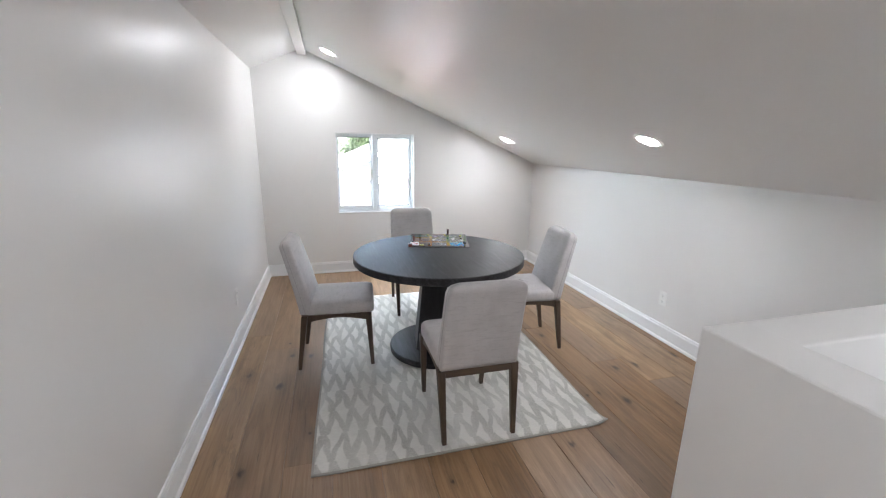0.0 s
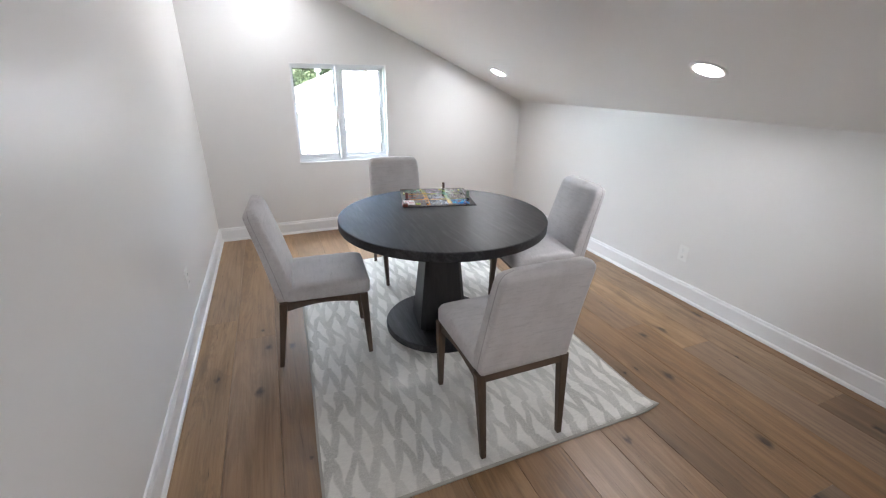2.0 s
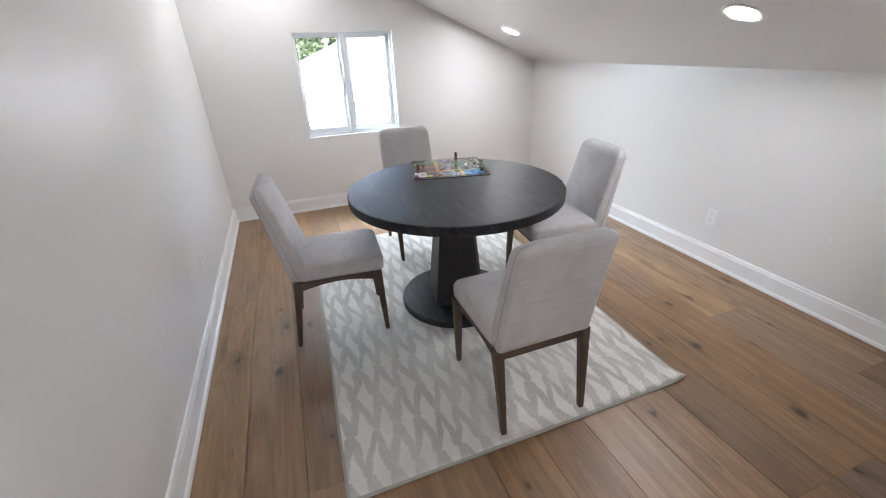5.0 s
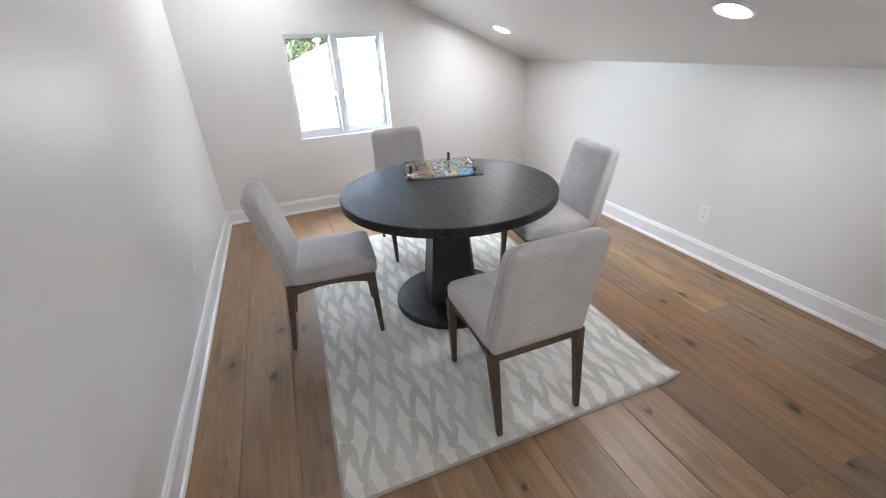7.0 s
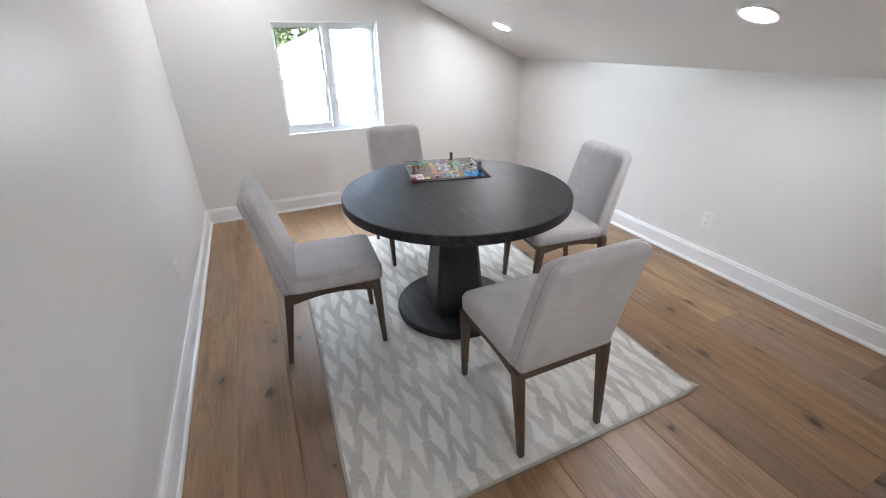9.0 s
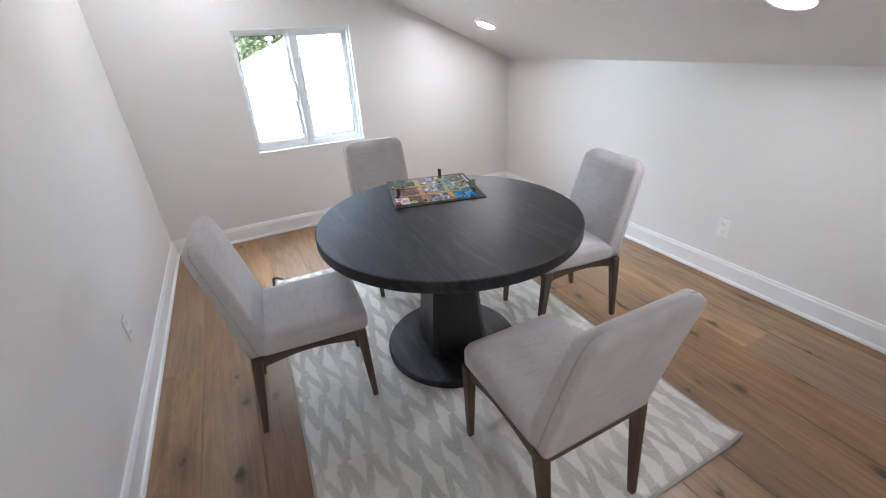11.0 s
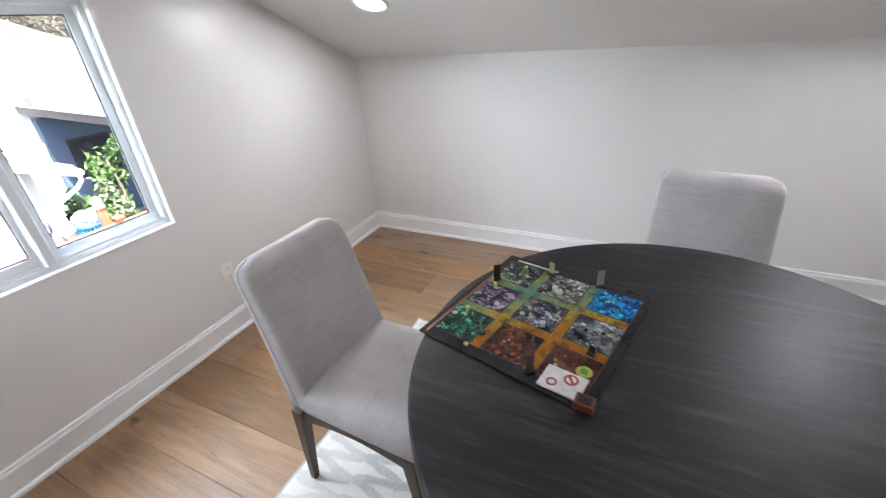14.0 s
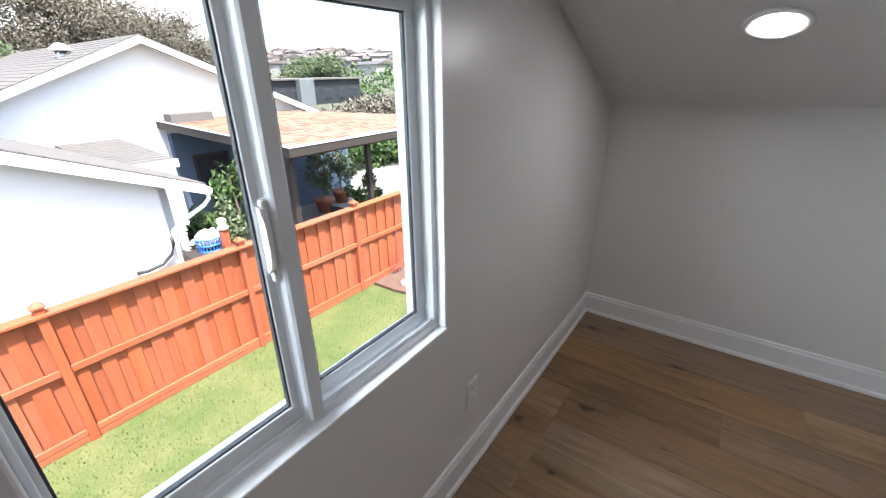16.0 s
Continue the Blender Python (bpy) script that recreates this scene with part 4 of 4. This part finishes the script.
garage = gable_house("garage_wing", "small white stucco outbuilding with a shingle roof beside the fence", -4.9, 3.25, 12.62, 16.2, -0.19, 1.44, 0.30, front=0.55)
part("front_wall", prism([(-4.9, GROUND), (2.93, GROUND), (2.93, -0.19 + 0.32 * 0.4 - 0.01), (-0.825, 1.43), (-4.9, -0.20)], 1, 12.07, 12.62), STUCCO, garage, "bright white stucco wall")
bm = tube([(3.58, 11.75, -0.31), (3.58, 16.4, -0.31)], 0.06, 8)
part("gutter", bm, FASCIA, garage, "white gutter")
bm = tube([(3.58, 11.85, -0.33), (3.59, 11.86, -0.46), (3.50, 11.88, -0.56), (3.12, 11.98, -0.78), (2.98, 12.03, -0.90), (2.96, 12.03, -2.75)], 0.035, 8)
part("downspout", bm, FASCIA, garage, "white bent downspout")
bm = tube([(2.3, 12.02, -1.42), (2.45, 12.0, -1.43), (2.68, 12.0, -1.40), (2.85, 12.0, -1.28), (2.92, 12.01, -1.12), (2.92, 12.03, -1.0)], 0.028, 8)
solid("hose", bm, HOSE, True, "black hose hanging on the white stucco wall", "hose")

# low shingled eave between the two roofs
e = thing("lean_to_roof", "small grey shingled lean-to roof beside the white house", "roof")
part("roof", prism([(14.0, -0.20), (16.9, 0.02), (16.9, 0.12), (14.0, -0.10)], 0, 2.9, 4.1), ROOF, e)
bm = bmesh.new()
for i in range(14):
    ya, za = 14.0 + 0.2 * i, -0.085 + 0.0155 * i
    prism([(ya, za), (ya + 0.22, za + 0.004), (ya + 0.22, za - 0.02), (ya, za - 0.02)], 0, 2.9, 4.11, bm)
part("shingle_courses", bm, ROOF, e)["kind"] = "stuff"
part("fascia", box(2.9, 4.12, 13.96, 13.996, -0.24, -0.08, 0.004), FASCIA, e)


def patio_cover():
    p = thing("patio_cover", "brown timber patio cover with a tan roll roof", "patio cover")
    x0, x1, y0, y1 = 5.05, 10.6, 11.47, 16.88
    bm = prism([(x0, y0), (x1, y0), (x1, y0 + 1.8), (8.9, y1), (x0, y1)], 2, 0.17, 0.22)
    for v in bm.verts:
        v.co.z += 0.037 * (v.co.y - y0)
    part("roof", bm, PATIOROOF, p, "tan roll roofing")
    rr = random.Random(41)
    tabs = bmesh.new()
    rows = 30
    for j in range(rows):
        ya, yb = y0 + (y1 - y0) * j / rows, y0 + (y1 - y0) * (j + 1.1) / rows
        x = x0 + (0.0 if j % 2 else -0.14)
        while x < x1 - 0.1 - max(0.0, (ya - y0 - 1.6) * 0.50):
            w = rr.uniform(0.22, 0.36)
            za, zb = 0.232 + 0.037 * (ya - y0) + rr.uniform(0, 0.006), 0.222 + 0.037 * (yb - y0)
            prism([(ya, za), (yb, zb), (yb, zb - 0.012), (ya, za - 0.012)], 0, max(x, x0), min(x + w - 0.006, x1), tabs)
            x += w
    part("shingle_tabs", tabs, PATIOTAB, p, "tan and brown shingle tabs")["kind"] = "stuff"
    part("drip_edge", box(x0 - 0.05, x1, y0 - 0.055, y0 - 0.041, 0.205, 0.245, 0.003), FASCIA, p, "pale metal drip edge")
    part("drip_edge", prism([(y0 - 0.04, 0.215), (y1, 0.445), (y1, 0.475), (y0 - 0.04, 0.245)], 0, x0 - 0.056, x0 - 0.042), FASCIA, p, "pale metal drip edge")
    part("roof_curb", box(x0 + 0.05, x0 + 1.1, 16.2, 16.6, 0.36, 0.62, 0.01), ROOF, p, "low grey curb on the roof")
    part("fascia", box(x0, x1, y0 - 0.04, y0 - 0.004, 0.03, 0.235, 0.006), BROWN, p)
    part("fascia", prism([(y0 - 0.04, 0.03), (y1, 0.26), (y1, 0.465), (y0 - 0.04, 0.235)], 0, x0 - 0.04, x0 - 0.003), BROWN, p)
    part("beam", box(x0 + 0.25, x1, y0 + 0.45, y0 + 0.57, -0.10, 0.16, 0.01), BROWN, p)
    for x in (5.35, 7.55, 9.6):
        part("post", box(x - 0.06, x + 0.06, y0 + 0.45, y0 + 0.57, GROUND, -0.10, 0.008), BROWN, p)
    for i in range(9):
        x = x0 + 0.3 + i * 0.55
        part("rafter", prism([(y0, 0.05), (y1 if x < 8.6 else y0 + 1.8, 0.25), (y1 if x < 8.6 else y0 + 1.8, 0.30 if x < 8.6 else 0.22), (y0, 0.165)], 0, x - 0.025, x + 0.025), BROWN, p)
    part("back_wall", box(5.2, 11.15, 16.72, 16.90, GROUND, 0.10), BLUESTUCCO, p, "blue stucco wall")
    w = part("window", box(5.6, 6.6, 16.67, 16.715, -1.5, -0.5, 0.01), BROWN, p, "dark framed window")
    part("pane", box(5.66, 6.54, 16.65, 16.668, -1.44, -0.56), HOUSEPANE, w)


patio_cover()

t = thing("patio_table", "dark metal patio table under the cover", "table", pose(6.2, 13.0, GROUND))
part("tabletop", box(-0.7, 0.7, -0.45, 0.45, 0.70, 0.74, 0.01), DARKMETAL, t)
for sx in (-0.6, 0.6):
    for sy in (-0.36, 0.36):
        part("leg", tapered(sx, sy, 0, 0.04, sx, sy, 0.70, 0.05), DARKMETAL, t)


def patio_chair(m):
    t = thing("patio_chair", "dark patio chair under the cover", "chair", m, "patio chairs")
    part("seat", box(-0.24, 0.24, -0.24, 0.24, 0.40, 0.45, 0.015), DARKMETAL, t)
    part("backrest", box(-0.24, 0.24, -0.27, -0.23, 0.45, 1.0, 0.015), DARKMETAL, t)
    for sx in (-0.2, 0.2):
        for sy in (-0.2, 0.2):
            part("leg", tapered(sx, sy, 0, 0.03, sx, sy, 0.40, 0.035), DARKMETAL, t)
    return t


pc = patio_chair(pose(5.3, 13.0, GROUND, 0, 0, -90))
copy_thing(pc, pose(7.1, 13.1, GROUND, 0, 0, 95))
copy_thing(pc, pose(6.2, 12.3, GROUND, 0, 0, 10))


# ---- plants and trees ----
def leaf_cloud(count, centre, size, leaf, rr, hang=0.0, clumps=14):
    """Many small leaf cards in uneven clumps."""
    verts, faces = [], []
    cs = []
    for k in range(clumps):
        d = Vector((rr.gauss(0, 1), rr.gauss(0, 1), rr.gauss(0, 1))).normalized() * rr.uniform(0.35, 0.95)
        cs.append((Vector((centre[0] + d.x * size[0], centre[1] + d.y * size[1], centre[2] + d.z * size[2])), rr.uniform(0.22, 0.48)))
    for k in range(count):
        c, r = cs[k % clumps]
        d = Vector((rr.gauss(0, 1), rr.gauss(0, 1), rr.gauss(0, 1))).normalized() * (rr.random() ** 0.45) * r
        p = c + Vector((d.x * size[0], d.y * size[1], d.z * size[2]))
        a = Vector((rr.uniform(-1, 1), rr.uniform(-1, 1), rr.uniform(-1, 1) - hang)).normalized() * leaf * rr.uniform(0.6, 1.3)
        b = a.cross(Vector((rr.uniform(-1, 1), rr.uniform(-1, 1), rr.uniform(-1, 1)))).normalized() * leaf * 0.35
        i = len(verts)
        verts += [tuple(p - a), tuple(p + b), tuple(p + a), tuple(p - b)]
        faces.append((i, i + 1, i + 2, i + 3))
    me = bpy.data.meshes.new("crown")
    me.from_pydata(verts, [], faces)
    return me


def tree(name, label, x, y, z0, height, size, count, leaf, mat, seed, clumps=16):
    rr = random.Random(seed)
    t = thing(name, label, "tree")
    bm = tube([(x, y, z0), (x + 0.1, y, z0 + height * 0.3), (x - 0.05, y + 0.1, z0 + height * 0.6), (x, y, z0 + height * 0.85)], [height * 0.035, height * 0.026, height * 0.016, height * 0.006], 8)
    for k in range(7):
        a = k * 0.9 + rr.random()
        s = 0.3 + 0.07 * k
        px, py, pz = x, y, z0 + height * s
        tube([(px, py, pz), (px + size[0] * 0.4 * math.cos(a), py + size[1] * 0.4 * math.sin(a), pz + height * 0.14), (px + size[0] * 0.8 * math.cos(a), py + size[1] * 0.8 * math.sin(a), pz + height * 0.22)], [height * 0.015, height * 0.009, height * 0.003], 6, bm)
    part("trunk", bm, BARK, t)
    me = leaf_cloud(count, (x, y, z0 + height - size[2]), size, leaf, rr, 0.3, clumps)
    me.materials.append(mat)
    o = new("crown", me)
    o.parent = t


tree("eucalyptus_tree", "wide olive-brown tree behind the white house", 10.5, 40, GROUND, 9.6, (5.4, 3.5, 2.9), 42000, 0.12, LEAFDRY, 1, 56)
tree("eucalyptus_tree", "olive-brown tree behind the white house", 16.5, 43, GROUND, 8.9, (5.0, 3.2, 2.8), 36000, 0.12, LEAFDRY, 2, 52)
tree("garden_tree", "dark green tree behind the shingle roof", 3.6, 33, GROUND, 7.0, (3.0, 2.4, 2.1), 16000, 0.12, LEAFDARK, 3, 34)
tree("round_tree", "large round green tree on the far slope", 78, 100, -4, 11.0, (8.5, 7, 4.6), 16000, 0.32, LEAFDARK, 6, 40)


def potted_plant(x, y, h, r, seed, mat=LEAF):
    rr = random.Random(seed)
    p = thing("potted_plant", "leafy green plant in a terracotta pot", "plant", None, "patio plants")
    part("pot", lathe([(r * 0.35, GROUND), (r * 0.5, GROUND + 0.38), (r * 0.56, GROUND + 0.40), (r * 0.56, GROUND + 0.45), (r * 0.45, GROUND + 0.45)], 20, None, (x, y)), POT, p, "terracotta pot", True)
    part("stem", tube([(x, y, GROUND + 0.4), (x + 0.05, y, GROUND + h * 0.6), (x, y + 0.05, GROUND + h * 0.9)], 0.025, 6), BARK, p)
    me = leaf_cloud(900, (x, y, GROUND + h * 0.66), (r, r, h * 0.36), 0.085, rr, 0.6, 16)
    me.materials.append(mat)
    o = new("foliage", me)
    o.parent = p


potted_plant(4.75, 13.3, 2.6, 0.45, 11)
potted_plant(4.35, 12.9, 2.0, 0.40, 12, LEAFDARK)
potted_plant(3.75, 12.6, 2.1, 0.35, 13)
potted_plant(8.3, 13.0, 1.7, 0.5, 14)
potted_plant(6.3, 14.5, 1.9, 0.5, 15, LEAFDARK)
potted_plant(8.9, 15.6, 2.1, 0.6, 16, LEAFDARK)
potted_plant(10.0, 16.0, 2.2, 0.6, 17, LEAFDARK)

# blue laundry basket with cloth on a ledge behind the fence
b = thing("laundry_basket", "blue plastic basket with white cloth behind the fence", "basket", pose(3.15, 11.2, GROUND + 0.27))
part("stand", box(-0.35, 0.35, -0.25, 0.25, -0.27, 1.42, 0.01), BROWN, b, "brown wooden ledge")
basket = bmesh.new()
for k in range(30):
    a = 2 * math.pi * k / 22
    tube([(0.17 * math.cos(a), 0.14 * math.sin(a), 1.42), (0.21 * math.cos(a), 0.17 * math.sin(a), 1.64)], 0.010, 5, basket)
for zz, k in ((1.43, 1.0), (1.53, 1.12), (1.64, 1.24)):
    tube([(0.17 * k * math.cos(2 * math.pi * i / 24), 0.14 * k * math.sin(2 * math.pi * i / 24), zz) for i in range(25)], 0.014, 5, basket)
part("basket", basket, BLUEPLASTIC, b)
cl = bmesh.new()
bmesh.ops.create_icosphere(cl, subdivisions=4, radius=1.0)
for v in cl.verts:
    n = noise.noise(v.co * 2.3) * 0.35
    v.co = Vector((v.co.x * 0.19 * (1 + n), v.co.y * 0.15 * (1 + n), 1.62 + v.co.z * 0.13 * (1 + 1.6 * n)))
part("cloth", cl, LINEN, b, "crumpled white cloth", True)


solid("neighbour_yard", box(-30, 46, 10.75, 46, GROUND - 0.1, GROUND + 0.02), plain("pale_concrete", (0.22, 0.21, 0.195), 0.9, scale=1.5), label="pale concrete yard behind the fence", category="yard", kind="structure")


def hedge(x0, x1, y, h, seed, mat):
    rr = random.Random(seed)
    me = leaf_cloud(14000, ((x0 + x1) / 2, y, GROUND + h * 0.45), ((x1 - x0) / 2, 1.6, h * 0.55), 0.17, rr, 0.2, 60)
    me.materials.append(mat)
    tagged(new("hedge", me), "loose green hedge behind the patio", "hedge", kind="stuff")


hedge(10.5, 30.0, 19.5, 2.3, 31, LEAF)
hedge(14.0, 44.0, 26.0, 3.0, 32, LEAFDRY)

# ---- the far hillside ----
def hill_z(x, y):
    d = math.hypot(x, y)
    s = min(1.0, max(0.0, (d - 70) / 330.0))
    return GROUND + 0.15 + 18.0 * s * s * (3 - 2 * s) + 1.5 * noise.noise(Vector((x * 0.02, y * 0.02, 0.3))) * s


bm = bmesh.new()
grid = []
for i in range(50):
    r = 55 + 12 * i
    grid.append([bm.verts.new((r * math.sin(a), r * math.cos(a), hill_z(r * math.sin(a), r * math.cos(a)))) for a in [radians(-40 + 130 * k / 70) for k in range(71)]])
for i in range(49):
    for k in range(70):
        bm.faces.new((grid[i][k], grid[i][k + 1], grid[i + 1][k + 1], grid[i + 1][k]))
solid("far_hill", bm, HILL, label="far hillside covered with scrub", category="hill", kind="structure")

rh = random.Random(21)
wv, wf, rv, rf = [], [], [], []
for k in range(1100):
    r, a = rh.uniform(170, 620), radians(rh.uniform(15, 68))
    x, y = r * math.sin(a), r * math.cos(a)
    z = hill_z(x, y) - 0.5
    w, d, h, t = rh.uniform(2.5, 5.5), rh.uniform(2.5, 4.5), rh.uniform(2.4, 5.0), rh.uniform(0, 3.1)
    ca, sa = math.cos(t), math.sin(t)

    def at(u, v, zz):
        return (x + u * ca - v * sa, y + u * sa + v * ca, zz)
    i = len(wv)
    wv += [at(-w, -d, z), at(w, -d, z), at(w, d, z), at(-w, d, z), at(-w, -d, z + h), at(w, -d, z + h), at(w, d, z + h), at(-w, d, z + h)]
    wf += [(i, i + 1, i + 5, i + 4), (i + 1, i + 2, i + 6, i + 5), (i + 2, i + 3, i + 7, i + 6), (i + 3, i, i + 4, i + 7)]
    j = len(rv)
    o = 0.6
    rv += [at(-w - o, -d - o, z + h), at(w + o, -d - o, z + h), at(w + o, d + o, z + h), at(-w - o, d + o, z + h), at(-w - o, 0, z + h + 1.2), at(w + o, 0, z + h + 1.2)]
    rf += [(j, j + 1, j + 5, j + 4), (j + 2, j + 3, j + 4, j + 5), (j + 1, j + 2, j + 5), (j + 3, j, j + 4), (j, j + 3, j + 2, j + 1)]
for nm, vv, ff, mt, lb in (("far_houses", wv, wf, FARHOUSE, "pale houses scattered over the far hillside"), ("far_roofs", rv, rf, FARROOF, "grey and red roofs on the far hillside")):
    me = bpy.data.meshes.new(nm)
    me.from_pydata(vv, [], ff)
    me.materials.append(mt)
    tagged(new(nm, me), lb, "houses", kind="stuff")
verts, faces = [], []
for k in range(2600):
    r, a = rh.uniform(85, 600), radians(rh.uniform(10, 75))
    x, y = r * math.sin(a), r * math.cos(a)
    z = hill_z(x, y)
    s = rh.uniform(1.2, 3.2) * min(1.0, r / 180)
    for q in range(30):
        c = Vector((x + rh.gauss(0, s * 0.6), y + rh.gauss(0, s * 0.6), z + abs(rh.gauss(s * 0.5, s * 0.45))))
        u = Vector((rh.uniform(-1, 1), rh.uniform(-1, 1), rh.uniform(-1, 1))).normalized() * s * 0.22
        v = u.cross(Vector((rh.uniform(-1, 1), rh.uniform(-1, 1), rh.uniform(-1, 1)))).normalized() * s * 0.18
        i = len(verts)
        verts += [tuple(c - u), tuple(c + v), tuple(c + u), tuple(c - v)]
        faces.append((i, i + 1, i + 2, i + 3))
me = bpy.data.meshes.new("far_bushes")
me.from_pydata(verts, [], faces)
me.materials.append(LEAF)
tagged(new("far_bushes", me), "green bushes and trees on the far hillside", "bushes", kind="stuff")


def far_block(label, x0, x1, y0, y1, z0, z1, mat, cols, rows, frame_mat=FASCIA):
    h = thing("apartment_building", label, "building")
    part("wall", box(x0, x1, y0, y1, z0, z1, 0.05, 1), mat, h)
    part("roof", box(x0 - 0.4, x1 + 0.4, y0 - 0.4, y1 + 0.4, z1, z1 + 0.3, 0.05, 1), ROOF, h)
    for i in range(cols):
        for j in range(rows):
            cx = x0 + (x1 - x0) * (i + 0.5) / cols
            cz = z0 + (z1 - z0) * (j + 0.55) / rows
            w = part("window", box(cx - 0.75, cx + 0.75, y0 - 0.08, y0 - 0.003, cz - 0.7, cz + 0.7, 0.02, 1), frame_mat, h)
            part("pane", box(cx - 0.65, cx + 0.65, y0 - 0.11, y0 - 0.083, cz - 0.6, cz + 0.6), HOUSEPANE, w)


far_block("pale apartment building on the slope behind the trees", 5.0, 27.0, 58, 66, GROUND, 12.0, STUCCO, 7, 4)
far_block("dark grey commercial building beyond the patio", 30.0, 52.0, 58, 66, -8.0, 0.8, plain("dark_cladding", (0.018, 0.021, 0.025), 0.7, scale=2.0), 8, 2, DARKMETAL)
part("stair_tower", box(39.5, 42.0, 57.0, 57.95, -8, 1.0, 0.05, 1), plain("grey_panel", (0.12, 0.135, 0.14), 0.7), bpy.data.objects["apartment_building.001"], "pale grey stair tower")

# ---- floor planks, one object each ----
PW, GAP = 0.231, 0.0016
edges = [XW] + [-0.303 + PW * k for k in range(14)]
edges = [x for x in edges if x < XE - 0.02] + [XE]
cols = len(edges) - 1
rp = random.Random(9)
plank_meshes = {}


def plank_mesh(w, l):
    key = (round(w, 3), round(l, 2))
    if key not in plank_meshes:
        plank_meshes[key] = mesh_of("plank", box(-w / 2, w / 2, -key[1] / 2, key[1] / 2, -0.013, 0.0, 0.0012, 1), FLOORWOOD)
    return plank_meshes[key]


for i in range(cols):
    xa, xb = edges[i], edges[i + 1]
    start = YS if xb <= HX + HT else HY - HT
    if xa < HX + HT < xb:
        start = HY - HT
    y = start
    first = True
    while y < YN - 0.02:
        l = (1.14 if i == 1 else rp.choice((0.5, 0.8, 1.1, 1.4, 1.7))) if first else 1.83
        first = False
        l = round(min(l, YN - y), 2)
        if YN - (y + l) < 0.15:
            l = round(YN - y, 2)
        o = new("plank", plank_mesh(xb - xa - GAP, l - GAP))
        o.parent = floor
        o.location = ((xa + xb) / 2, y + l / 2, rp.uniform(-0.0004, 0.0004))
        y += l
